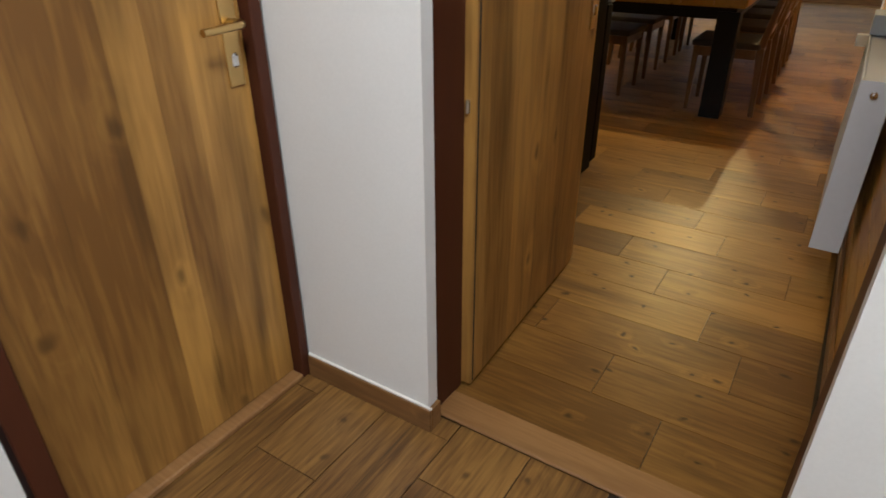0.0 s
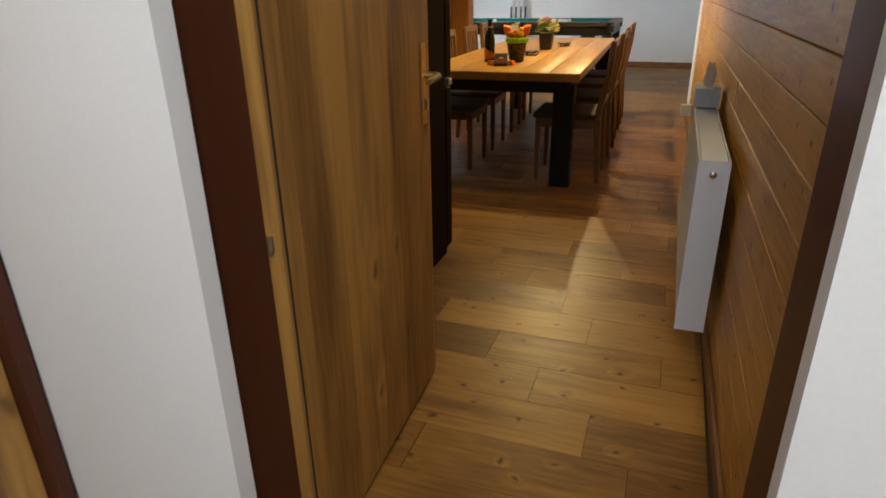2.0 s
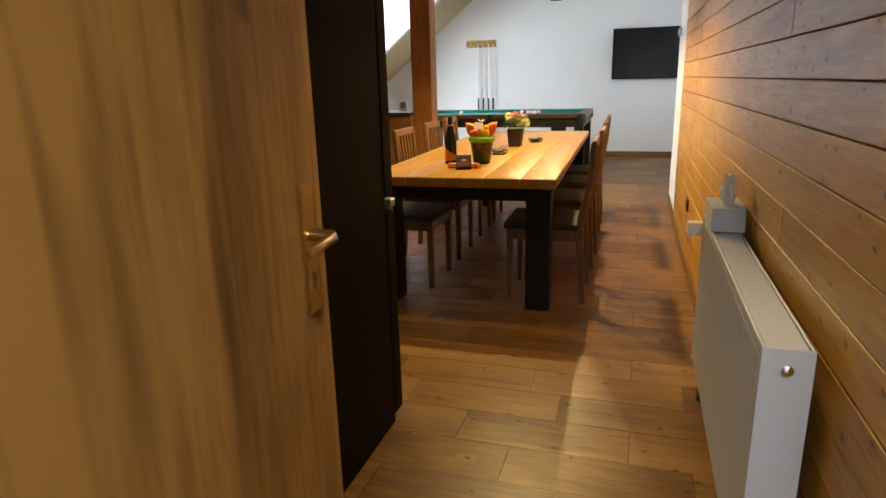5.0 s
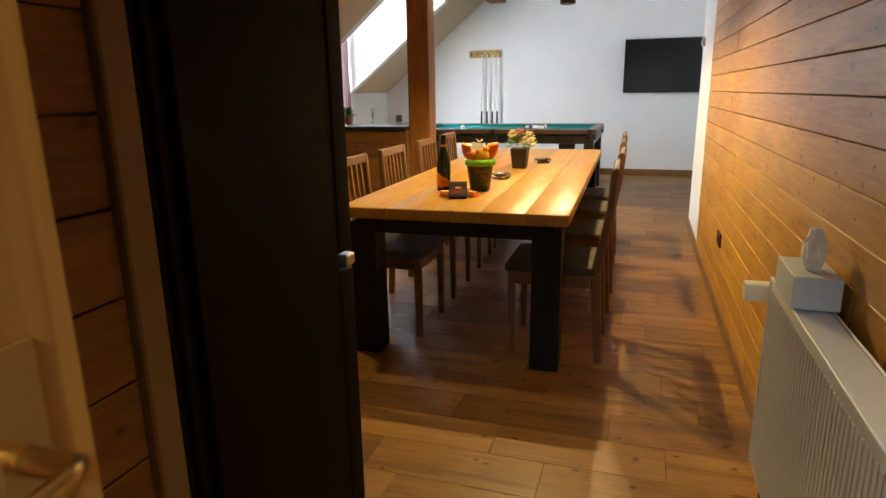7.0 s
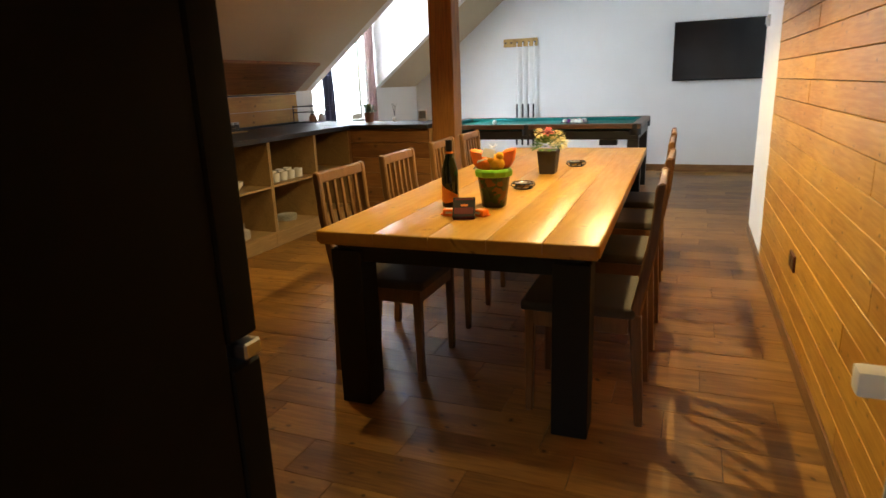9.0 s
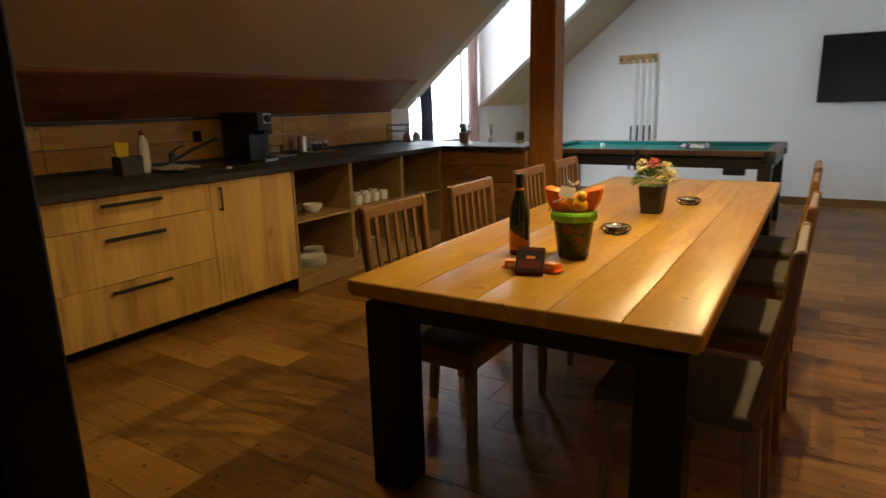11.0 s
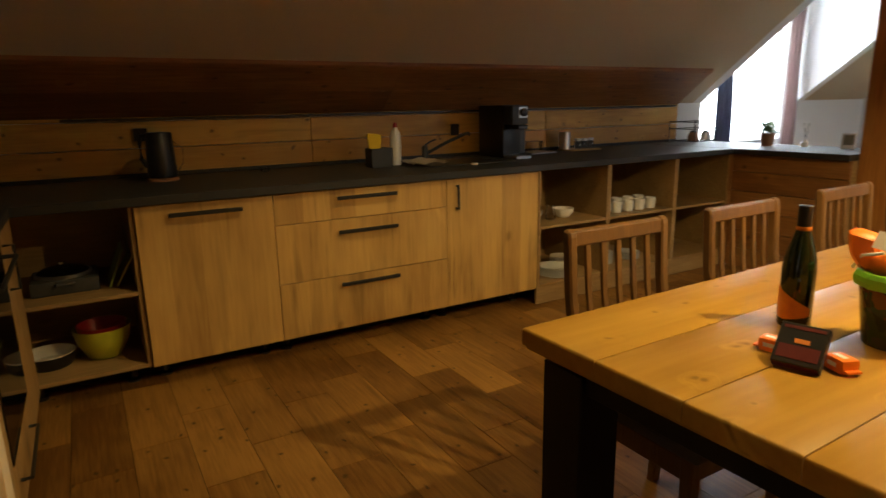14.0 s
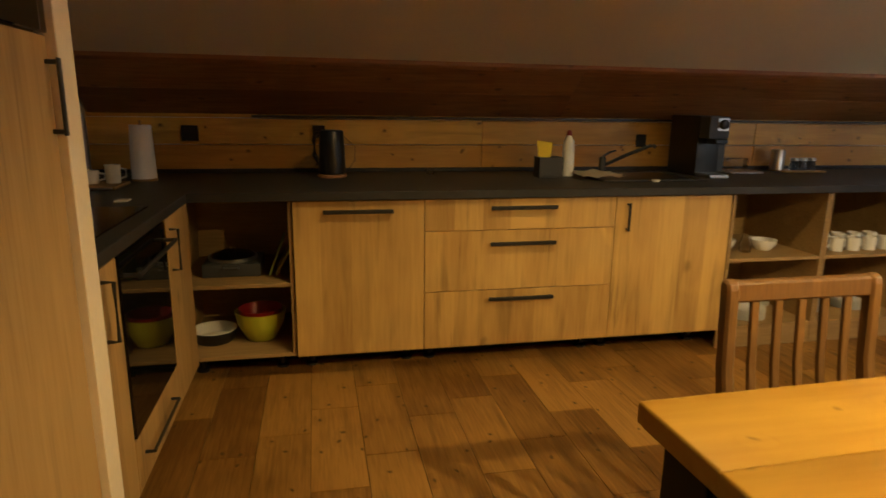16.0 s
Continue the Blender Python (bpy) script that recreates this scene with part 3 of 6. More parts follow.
def bar_handle(parent, x, y0, y1, z, upright=False, z1=None):
    """A flat black bar handle on two feet, on a front that looks along +x."""
    if upright:
        bm = box(x + 0.022, x + 0.030, y0 - 0.006, y0 + 0.006, z, z1, 0.002)
        box(x, x + 0.023, y0 - 0.005, y0 + 0.005, z + 0.004, z + 0.014, 0.001, bm=bm)
        box(x, x + 0.023, y0 - 0.005, y0 + 0.005, z1 - 0.014, z1 - 0.004, 0.001, bm=bm)
    else:
        bm = box(x + 0.020, x + 0.030, y0, y1, z - 0.010, z + 0.010, 0.003)
        box(x, x + 0.021, y0 + 0.01, y0 + 0.02, z - 0.006, z + 0.006, 0.001, bm=bm)
        box(x, x + 0.021, y1 - 0.02, y1 - 0.01, z - 0.006, z + 0.006, 0.001, bm=bm)
    part("handle", bm, BLACK_METAL, parent, "black metal bar handle")


def kitchen_feet(parent, ys, x):
    for y in ys:
        part("foot", lathe([(0.0, 0), (0.032, 0), (0.032, 0.012), (0.018, 0.02), (0.018, KBASE - 0.004), (0.03, KBASE - 0.002), (0, KBASE - 0.002)], x, y, 12), BLACK, parent, "black plastic cabinet foot", smooth=40)


def closed_unit(name, y0, y1, label, fronts):
    u = thing(name, (-3.4, (y0 + y1) / 2, 0), label, "kitchen cabinet", "kitchen base units")
    part("body", box(-3.72, FX - 0.022, y0 + 0.001, y1 - 0.001, KBASE, 0.868, 0.001), OAK_CARCASS, u)
    for (a, b, c, d, h) in fronts:
        f = part("front", box(FX - 0.020, FX, a + 0.0015, b - 0.0015, c + 0.0015, d - 0.0015, 0.0015), OAK_FRONT, u)
        if h:
            bar_handle(f, FX, *h)
    kitchen_feet(u, (y0 + 0.06, y1 - 0.06), FX - 0.19)
    # Black strip set behind the feet, standing for the shade under the unit.
    part("plinth", box(FX - 0.245, FX - 0.230, y0 + 0.001, y1 - 0.001, 0.004, KBASE - 0.002), BLACK_LEG, u, "black strip behind the feet for the shade under the units")
    return u


closed_unit("dishwasher_cabinet", 2.785, 3.395, "oak-look unit with one tall front and a long black bar handle", [(2.785, 3.395, KBASE, 0.867, (2.922, 3.245, 0.817))])
closed_unit("drawer_cabinet", 3.395, 4.375, "oak-look unit with three wide drawers and black bar handles",
            [(3.395, 4.375, 0.711, 0.867, (3.715, 4.055, 0.822)), (3.395, 4.375, 0.409, 0.711, (3.715, 4.055, 0.645)), (3.395, 4.375, KBASE, 0.409, (3.715, 4.055, 0.365))])
closed_unit("sink_cabinet", 4.375, 5.035, "oak-look unit with one door and a short upright black handle", [(4.375, 5.035, KBASE, 0.867, (4.44, 4.44, 0.69, True, 0.835))])


def open_unit(name, y0, y1, label, shelf, plinth=True, x1=FX, base=KBASE):
    u = thing(name, (-3.4, (y0 + y1) / 2, 0), label, "open shelf unit", "kitchen base units")
    part("side_panel", box(-3.74, x1, y0 + 0.0005, y0 + 0.018, base, 0.868, 0.0008), OAK_CARCASS, u)
    part("side_panel", box(-3.74, x1, y1 - 0.018, y1 - 0.0005, base, 0.868, 0.0008), OAK_CARCASS, u)
    part("bottom", box(-3.74, x1 - 0.001, y0 + 0.0185, y1 - 0.0185, base, base + 0.018, 0.0008), OAK_CARCASS, u)
    part("shelf", box(-3.74, x1 - 0.004, y0 + 0.0185, y1 - 0.0185, shelf - 0.018, shelf, 0.0008), OAK_CARCASS, u)
    part("back", box(-3.76, -3.742, y0 + 0.001, y1 - 0.001, base, 0.868), OAK_CARCASS, u)
    if plinth:
        part("plinth", box(x1 - 0.03, x1 - 0.012, y0 + 0.001, y1 - 0.001, 0.004, base - 0.002, 0.001), OAK_CARCASS, u)
    else:
        kitchen_feet(u, (y0 + 0.08, y1 - 0.08), x1 - 0.17)
        # The same strip of shade, as a black board behind these feet.
        part("plinth", box(x1 - 0.245, x1 - 0.230, y0 + 0.001, y1 - 0.001, 0.004, base - 0.002), BLACK_LEG, u, "black strip behind the feet for the shade under the units")
    return u


open_unit("open_shelf_unit", 5.04, 5.64, "open oak-look shelf unit with bowls above and plates below", 0.515)
open_unit("open_shelf_unit", 5.64, 6.30, "open oak-look shelf unit with rows of white mugs", 0.515)
open_unit("open_shelf_unit", 6.30, 6.90, "nearly empty open oak-look shelf unit in the corner", 0.515)
open_unit("open_shelf_unit", 2.24, 2.783, "open oak-look corner unit with an oven dish above and bowls below", 0.48, plinth=False, x1=-3.13)

# worktops
bm = prism([(-3.99, 1.69), (-1.906, 1.69), (-1.906, 2.345), (-3.085, 2.345), (-3.085, 6.895), (-3.99, 6.895)], 'z', 0.870, 0.910, bevel=0.003)
part("worktop", bm, WORKTOP, label="long anthracite grained kitchen worktop", category="worktop")
bm = box(-3.998, -3.98, 1.70, 7.34, 0.9105, 0.932, 0.002)
part("worktop_lip", bm, WORKTOP, label="anthracite upstand along the back of the worktop", category="worktop", kind="structure")

# backsplash boards and stained boards on the slope
splash = thing("backsplash", (-3.98, 4.5, 0.92), "knotty pine boards behind the worktop", "wall cladding", kind="structure")
for z0, z1 in ((0.912, 1.070), (1.072, 1.218), (1.220, 1.262)):
    for y0, y1 in ((1.69, 3.9), (3.902, 5.8), (5.802, 7.335)):
        part("board", box(-3.997, -3.981, y0, y1, z0 + (0.021 if z0 < 1 else 0), z1 - 0.0015, 0.002), PINE_SPLASH, splash)
soffit = thing("slope_cladding", (-3.8, 4.5, 1.3), "dark stained boards along the foot of the roof slope", "wall cladding", kind="structure")
ang = math.atan(0.8)
for k in range(2):
    a0 = -3.985 + k * 0.166
    a1 = a0 + 0.164
    for y0, y1 in ((1.70, 4.4), (4.402, 7.33)):
        p = [(a0, slope_z(a0) - 0.026), (a1, slope_z(a1) - 0.026), (a1 - 0.010, slope_z(a1) - 0.007), (a0 - 0.0, slope_z(a0) - 0.002)]
        part("board", prism(p, 'y', y0, y1), PINE_DARK, soffit)
p = [(-3.652, slope_z(-3.652) - 0.034), (-3.640, slope_z(-3.64) - 0.028), (-3.646, slope_z(-3.646) - 0.002), (-3.660, slope_z(-3.66) - 0.002)]
part("edge_strip", prism(p, 'y', 1.70, 7.335), PINE_DARK, soffit, "stained edge strip")
strip = part("light_strip", box(-3.975, -3.955, 2.55, 7.28, 1.222, 1.236, 0.002), BLACK_METAL, label="unlit slim black light strip under the slope boards", category="light strip")

# return run with the oven, and the tall unit
RY = 2.345
tall = thing("tall_unit", (-1.6, 2.0, 0), "tall oak-look larder unit with black handle and pale side edge", "kitchen cabinet")
part("body", box(-1.885, -1.31, 1.70, 2.318, 0.1, 2.15, 0.001), OAK_CARCASS, tall)
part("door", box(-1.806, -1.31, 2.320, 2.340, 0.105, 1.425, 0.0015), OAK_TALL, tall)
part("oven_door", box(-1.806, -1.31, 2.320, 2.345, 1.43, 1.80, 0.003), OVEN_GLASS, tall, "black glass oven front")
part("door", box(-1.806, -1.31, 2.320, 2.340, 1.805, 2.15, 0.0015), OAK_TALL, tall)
part("side_panel", box(-1.902, -1.809, 1.70, 2.360, 0.0, 2.16, 0.002), PALE_EDGE, tall, "pale cream edge panel")
bm = box(-1.795, -1.783, 2.362, 2.370, 1.215, 1.38, 0.002)
box(-1.794, -1.784, 2.340, 2.3625, 1.219, 1.229, 0.001, bm=bm)
box(-1.794, -1.784, 2.340, 2.3625, 1.366, 1.376, 0.001, bm=bm)
part("handle", bm, BLACK_METAL, tall, "black upright bar handle")
part("plinth", box(-1.80, -1.31, 2.24, 2.26, 0, 0.1), BLACK, tall, "black plinth")

fridge = thing("side_by_side_fridge", (-0.95, 2.0, 0), "tall black-brown fridge with rounded front edge and a steel handle lip", "fridge")
part("trim", box(-0.660, -0.652, 1.709, 1.727, 0.0, 2.14, 0.003), FRIDGE, fridge, "dark brown filler strip")
part("trim", box(-0.660, -0.645, 1.732, 1.752, 0.0, 2.14, 0.003), FRIDGE, fridge, "black filler strip")
part("body", box(-1.30, -0.661, 1.71, 2.27, 0.02, 2.12, 0.006), FRIDGE, fridge)
part("seal", box(-1.29, -0.668, 2.2705, 2.286, 0.03, 2.11), RUBBER, fridge, "dark door seal")
part("side_panel", box(-0.660, -0.640, 1.778, 2.285, 0.0, 2.14, 0.003), FRIDGE, fridge)
part("door", box(-1.298, -0.638, 2.287, 2.362, 0.86, 2.12, 0.012, seg=3), FRIDGE, fridge, smooth=40)
part("door", box(-1.298, -0.638, 2.287, 2.362, 0.03, 0.815, 0.012, seg=3), FRIDGE, fridge, smooth=40)
part("handle", box(-0.72, -0.630, 2.315, 2.358, 0.822, 0.852, 0.004), STEEL, fridge, "steel grip lip between the doors")

oven = thing("built_in_oven_unit", (-2.6, 2.0, 0), "oak-look base unit with a black glass oven and slim black handles", "kitchen cabinet", "kitchen base units")
part("body", box(-2.70, -2.102, 1.70, 2.318, KBASE, 0.868, 0.001), OAK_CARCASS, oven)
part("oven_door", box(-2.680, -2.117, 2.320, 2.342, 0.292, 0.862, 0.003), OVEN_GLASS, oven, "black glass oven door")
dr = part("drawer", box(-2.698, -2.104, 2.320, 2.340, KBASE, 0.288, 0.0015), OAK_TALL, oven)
part("handle", tube([(-2.56, 2.34, 0.21), (-2.56, 2.368, 0.21), (-2.19, 2.368, 0.21), (-2.19, 2.34, 0.21)], 0.006, 6), BLACK_METAL, dr, "slim black drawer handle")
part("handle", tube([(-2.65, 2.342, 0.80), (-2.65, 2.385, 0.80), (-2.15, 2.385, 0.80), (-2.15, 2.342, 0.80)], 0.008, 6), BLACK_METAL, oven, "black oven bar handle", smooth=40)
narrow = thing("narrow_cabinet", (-2.95, 2.0, 0), "narrow oak-look base unit with slim black handles", "kitchen cabinet", "kitchen base units")
part("body", box(-3.10, -2.702, 1.70, 2.318, KBASE, 0.868, 0.001), OAK_CARCASS, narrow)
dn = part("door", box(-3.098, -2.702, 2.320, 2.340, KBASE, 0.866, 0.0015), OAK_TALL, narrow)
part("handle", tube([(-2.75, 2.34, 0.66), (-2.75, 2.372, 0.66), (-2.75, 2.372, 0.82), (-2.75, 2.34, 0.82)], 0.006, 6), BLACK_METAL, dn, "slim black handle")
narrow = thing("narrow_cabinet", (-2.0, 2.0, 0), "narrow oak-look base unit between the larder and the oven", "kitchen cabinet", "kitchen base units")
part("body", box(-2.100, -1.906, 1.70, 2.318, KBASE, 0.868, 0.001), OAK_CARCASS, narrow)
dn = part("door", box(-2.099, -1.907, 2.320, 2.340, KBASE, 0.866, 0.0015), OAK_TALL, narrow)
part("handle", tube([(-1.968, 2.34, 0.665), (-1.968, 2.370, 0.665), (-1.968, 2.370, 0.83), (-1.968, 2.34, 0.83)], 0.006, 6), BLACK_METAL, dn, "slim black handle")

# bar
bar = thing("bar_counter", (-3.0, 7.2, 0), "bar clad in stained pine boards that ends at the timber post", "bar counter")
for r in range(6):
    part("board", box(-3.105, -2.257, 6.93, 6.946, 0.006 + r * 0.1475, 0.150 + r * 0.1475 - (0.012 if r == 5 else 0), 0.003), PINE_BAR, bar)
part("filler", box(-3.135, -3.1065, 6.902, 6.946, 0.004, 0.868), PINE_BAR, bar, "stained corner filler strip")
part("core", box(-3.10, -2.26, 6.947, 7.02, 0.0, 0.868), OAK_CARCASS, bar, "inner panel of the bar")
part("worktop", box(-3.99, -2.257, 6.897, 7.56, 0.871, 0.911, 0.003), WORKTOP, label="anthracite grained bar top below the dormer window", category="worktop")

# ---- dining table ----
TM = Matrix.Translation((-0.205, 3.518, 0)) @ Matrix.Rotation(radians(1.4), 4, 'Z')
table = thing("dining_table", (-0.75, 5.0, 0), "long dining table with a honey-coloured plank top and thick black legs", "table")
TL, TW = 3.02, 1.070
top = part("tabletop", turned(box(-TW + 0.01, -0.01, 0.01, TL - 0.01, 0.688, 0.700), TM), TABLE_TOP, table, "honey-coloured pine plank top with rounded edges")
widths = [0.0, 0.192, 0.388, 0.605, 0.825, TW]
for a, b in zip(widths, widths[1:]):
    bm = box(-b + 0.0012, -a - 0.0012, 0.0, TL, 0.6995, 0.742)
    outer = [e for e in bm.edges if all(v.co.z > 0.74 for v in e.verts) and (all(v.co.y < 0.001 for v in e.verts) or all(v.co.y > TL - 0.001 for v in e.verts) or all(v.co.x > -0.002 for v in e.verts) or all(v.co.x < -TW + 0.002 for v in e.verts))]
    outer += [e for e in bm.edges if abs(e.verts[0].co.z - e.verts[1].co.z) > 0.03 and (e.verts[0].co.x > -0.002 or e.verts[0].co.x < -TW + 0.002)]
    bmesh.ops.bevel(bm, geom=outer, offset=0.008, segments=3, affect='EDGES', profile=0.5)
    seams = [e for e in bm.edges if all(v.co.z > 0.7415 for v in e.verts) and abs(e.verts[0].co.y - e.verts[1].co.y) > 1]
    bmesh.ops.bevel(bm, geom=seams, offset=0.0018, segments=1, affect='EDGES')
    part("plank", turned(bm, TM), TABLE_TOP, top, smooth=35)
for lx in (-0.165, -TW + 0.035):
    for ly in (0.045, TL - 0.175):
        part("leg", turned(box(lx, lx + 0.13, ly, ly + 0.13, 0, 0.66, 0.003), TM), BLACK_LEG, table, "square black leg")
bm = turned(box(-TW + 0.06, -0.06, 0.06, 0.10, 0.612, 0.687, 0.002), TM)
merge(bm, turned(box(-TW + 0.06, -0.06, TL - 0.10, TL - 0.06, 0.612, 0.687, 0.002), TM))
merge(bm, turned(box(-0.10, -0.06, 0.10, TL - 0.1, 0.612, 0.687, 0.002), TM))
merge(bm, turned(box(-TW + 0.06, -TW + 0.10, 0.10, TL - 0.1, 0.612, 0.687, 0.002), TM))
part("apron", bm, BLACK_LEG, table, "black frame under the top")

# ---- chairs: built facing +x, at the origin ----


def make_chair():
    c = thing("dining_chair", (0, 0, 0), "oak dining chair with a slatted back and a grey-beige cushioned seat", "chair", "chairs round the table")
    W = 0.205
    part("seat", box(-0.195, 0.225, -W - 0.005, W + 0.005, 0.425, 0.465, 0.016, seg=3), CHAIR_SEAT, c, "grey-beige upholstered seat", smooth=50)
    bm = box(0.17, 0.205, -W + 0.03, W - 0.03, 0.365, 0.424, 0.002)
    box(-0.19, -0.165, -W + 0.03, W - 0.03, 0.365, 0.424, 0.002, bm=bm)
    box(-0.17, 0.18, -W + 0.002, -W + 0.024, 0.365, 0.424, 0.002, bm=bm)
    box(-0.17, 0.18, W - 0.024, W - 0.002, 0.365, 0.424, 0.002, bm=bm)
    part("seat_frame", bm, CHAIR_WOOD, c)
    for s in (-1, 1):
        y0, y1 = sorted((s * W, s * (W - 0.036)))
        part("leg", prism([(0.172, 0.43), (0.210, 0.43), (0.206, 0.0), (0.180, 0.0)], 'y', y0, y1, bevel=0.004), CHAIR_WOOD, c)
        part("leg", prism([(-0.172, 0.44), (-0.215, 0.44), (-0.238, 0.0), (-0.208, 0.0)], 'y', y0, y1, bevel=0.004), CHAIR_WOOD, c)
    back = part("backrest", prism([(-0.268, 0.868), (-0.244, 0.870), (-0.248, 0.914), (-0.271, 0.918)], 'y', -W + 0.026, W - 0.026, bevel=0.004), CHAIR_WOOD, c, "slatted oak back with a curved top rail")
    for s in (-1, 1):
        y0, y1 = sorted((s * (W + 0.001), s * (W - 0.030)))
        part("post", prism([(-0.172, 0.44), (-0.215, 0.44), (-0.262, 0.72), (-0.276, 0.908), (-0.270, 0.922), (-0.248, 0.918), (-0.241, 0.905), (-0.228, 0.72)], 'y', y0, y1, bevel=0.006), CHAIR_WOOD, back)
    part("lower_rail", prism([(-0.196, 0.50), (-0.216, 0.50), (-0.226, 0.545), (-0.204, 0.545)], 'y', -W + 0.03, W - 0.03, bevel=0.003), CHAIR_WOOD, back)
    for k in range(5):
        y = (k - 2) * 0.062
        part("slat", prism([(-0.206, 0.54), (-0.217, 0.54), (-0.249, 0.72), (-0.263, 0.872), (-0.251, 0.872), (-0.237, 0.72)], 'y', y - 0.010, y + 0.010, bevel=0.002), CHAIR_WOOD, back)
    return c


chair = make_chair()
CH = 1.0
left = [(-1.19, 3.99, 0), (-1.20, 4.62, 1.5), (-1.22, 5.33, 2), (-1.24, 5.93, 2)]
right = [(-0.30, 3.91, 181), (-0.30, 4.62, 180), (-0.32, 5.33, 181), (-0.33, 5.95, 182)]
spots = left + right
chair.matrix_basis = pose(left[0][0], left[0][1], 0, 0, 0, left[0][2])
for x, y, a in spots[1:]:
    copy_thing(chair, pose(x, y, 0, 0, 0, a))

# ---- pool table ----
pool = thing("pool_table", (-1.6, 8.8, 0), "pool table with green cloth, brown rails and a black frame", "pool table")
PX0, PX1, PY0, PY1 = -2.80, -0.45, 8.10, 9.45
part("playing_surface", box(PX0 + 0.1, PX1 - 0.1, PY0 + 0.1, PY1 - 0.1, 0.745, 0.775), FELT, pool, "green cloth")
for n, (x0, x1, y0, y1) in enumerate(((PX0, PX1, PY0, PY0 + 0.09), (PX0, PX1, PY1 - 0.09, PY1), (PX0, PX0 + 0.09, PY0 + 0.091, PY1 - 0.091), (PX1 - 0.09, PX1, PY0 + 0.091, PY1 - 0.091))):
    part("rail", box(x0, x1, y0, y1, 0.765, 0.815, 0.004), POOL_WOOD, pool, "brown wooden rail")
for (x0, x1, y0, y1) in ((PX0 + 0.14, PX1 - 0.14, PY0 + 0.0905, PY0 + 0.135), (PX0 + 0.14, PX1 - 0.14, PY1 - 0.135, PY1 - 0.0905), (PX0 + 0.0905, PX0 + 0.135, PY0 + 0.14, PY1 - 0.14), (PX1 - 0.135, PX1 - 0.0905, PY0 + 0.14, PY1 - 0.14)):
    part("cushion", box(x0, x1, y0, y1, 0.7755, 0.812, 0.004), FELT, pool, "green cushion")
part("body", box(PX0 + 0.02, PX1 - 0.02, PY0 + 0.02, PY1 - 0.02, 0.655, 0.744, 0.003), POOL_BLACK, pool, "black frame below the rails")
for x in (PX0 + 0.02, PX1 - 0.13):
    for y in (PY0 + 0.02, PY1 - 0.13):
        part("leg", box(x, x + 0.11, y, y + 0.11, 0, 0.654, 0.003), POOL_BLACK, pool, "square black leg")
for x in (PX0 + 0.06, (PX0 + PX1) / 2, PX1 - 0.06):
    for y in (PY0 + 0.06, PY1 - 0.06):
        part("pocket", lathe([(0.052, 0.816), (0.062, 0.816), (0.066, 0.80), (0.066, 0.70), (0.0, 0.69), (0.0, 0.70), (0.052, 0.71), (0.052, 0.816)], x, y, 14), BLACK, pool, "black pocket", smooth=40)

# ---- television, cues ----
tv = thing("television", (0.39, FAR_Y, 1.19), "large black wall-mounted television, switched off", "television")
part("casing", box(-0.27, 1.05, FAR_Y - 0.075, FAR_Y - 0.035, 1.195, 1.93, 0.006), BLACK, tv)
part("screen", box(-0.262, 1.042, FAR_Y - 0.0775, FAR_Y - 0.0755, 1.215, 1.922), SCREEN, tv, "dark glossy screen")
part("bracket", box(0.2, 0.6, FAR_Y - 0.034, FAR_Y - 0.001, 1.35, 1.75), BLACK_METAL, tv)
rack = thing("cue_rack", (-2.33, FAR_Y, 1.8), "light wooden cue rack on the wall with six slots", "cue rack")
part("board", box(-2.58, -2.085, FAR_Y - 0.022, FAR_Y - 0.001, 1.745, 1.855, 0.004), OAK_FRONT, rack)
for k in range(6):
    x = -2.545 + k * 0.085
    part("clip", box(x - 0.012, x + 0.012, FAR_Y - 0.05, FAR_Y - 0.0225, 1.79, 1.812, 0.004), BLACK, rack, "dark rubber clip")
for x in (-2.375, -2.29, -2.205, -2.13):
    cue = thing("cue", (x, FAR_Y - 0.06, 0.3), "pool cue with a pale shaft and a dark butt", "cue", "cues in the rack")
    part("shaft", tube([(x, FAR_Y - 0.06, 0.95), (x, FAR_Y - 0.05, 1.80)], [0.013, 0.008], 8), PAPER, cue, smooth=40)
    part("butt", tube([(x, FAR_Y - 0.08, 0.36), (x, FAR_Y - 0.0603, 0.948)], [0.016, 0.013], 8), BLACK, cue, "dark butt", smooth=40)

# ---- radiator ----
rad = thing("radiator", (0.47, 2.2, 0.15), "white panel radiator with ribbed front below a pine wall", "radiator")
RX0, RX1, RY0, RY1 = 0.432, 0.525, 1.575, 2.80
bm = box(RX0 + 0.004, RX0 + 0.018, RY0 + 0.004, RY1 - 0.004, 0.155, 0.722, 0.003)
front = part("front_panel", bm, WHITE_METAL, rad)
for k in range(52):
    y = RY0 + 0.025 + k * (RY1 - RY0 - 0.05) / 51
    part("rib", box(RX0 + 0.0015, RX0 + 0.0037, y - 0.006, y + 0.006, 0.17, 0.705, 0.001), WHITE_METAL, front)
part("back_panel", box(RX1 - 0.014, RX1, RY0 + 0.004, RY1 - 0.004, 0.155, 0.722, 0.003), WHITE_METAL, rad)
part("side_cover", box(RX0, RX1, RY0, RY0 + 0.003, 0.150, 0.738), WHITE_METAL, rad)
part("side_cover", box(RX0, RX1, RY1 - 0.003, RY1, 0.150, 0.738), WHITE_METAL, rad)
bm = box(RX0, RX0 + 0.008, RY0 + 0.004, RY1 - 0.004, 0.723, 0.738, 0.002)
box(RX1 - 0.006, RX1, RY0 + 0.004, RY1 - 0.004, 0.723, 0.738, 0.002, bm=bm)
box(RX0 + 0.010, RX1 - 0.008, RY0 + 0.004, RY1 - 0.004, 0.728, 0.733, bm=bm)
part("top_grille", bm, WHITE_METAL, rad)
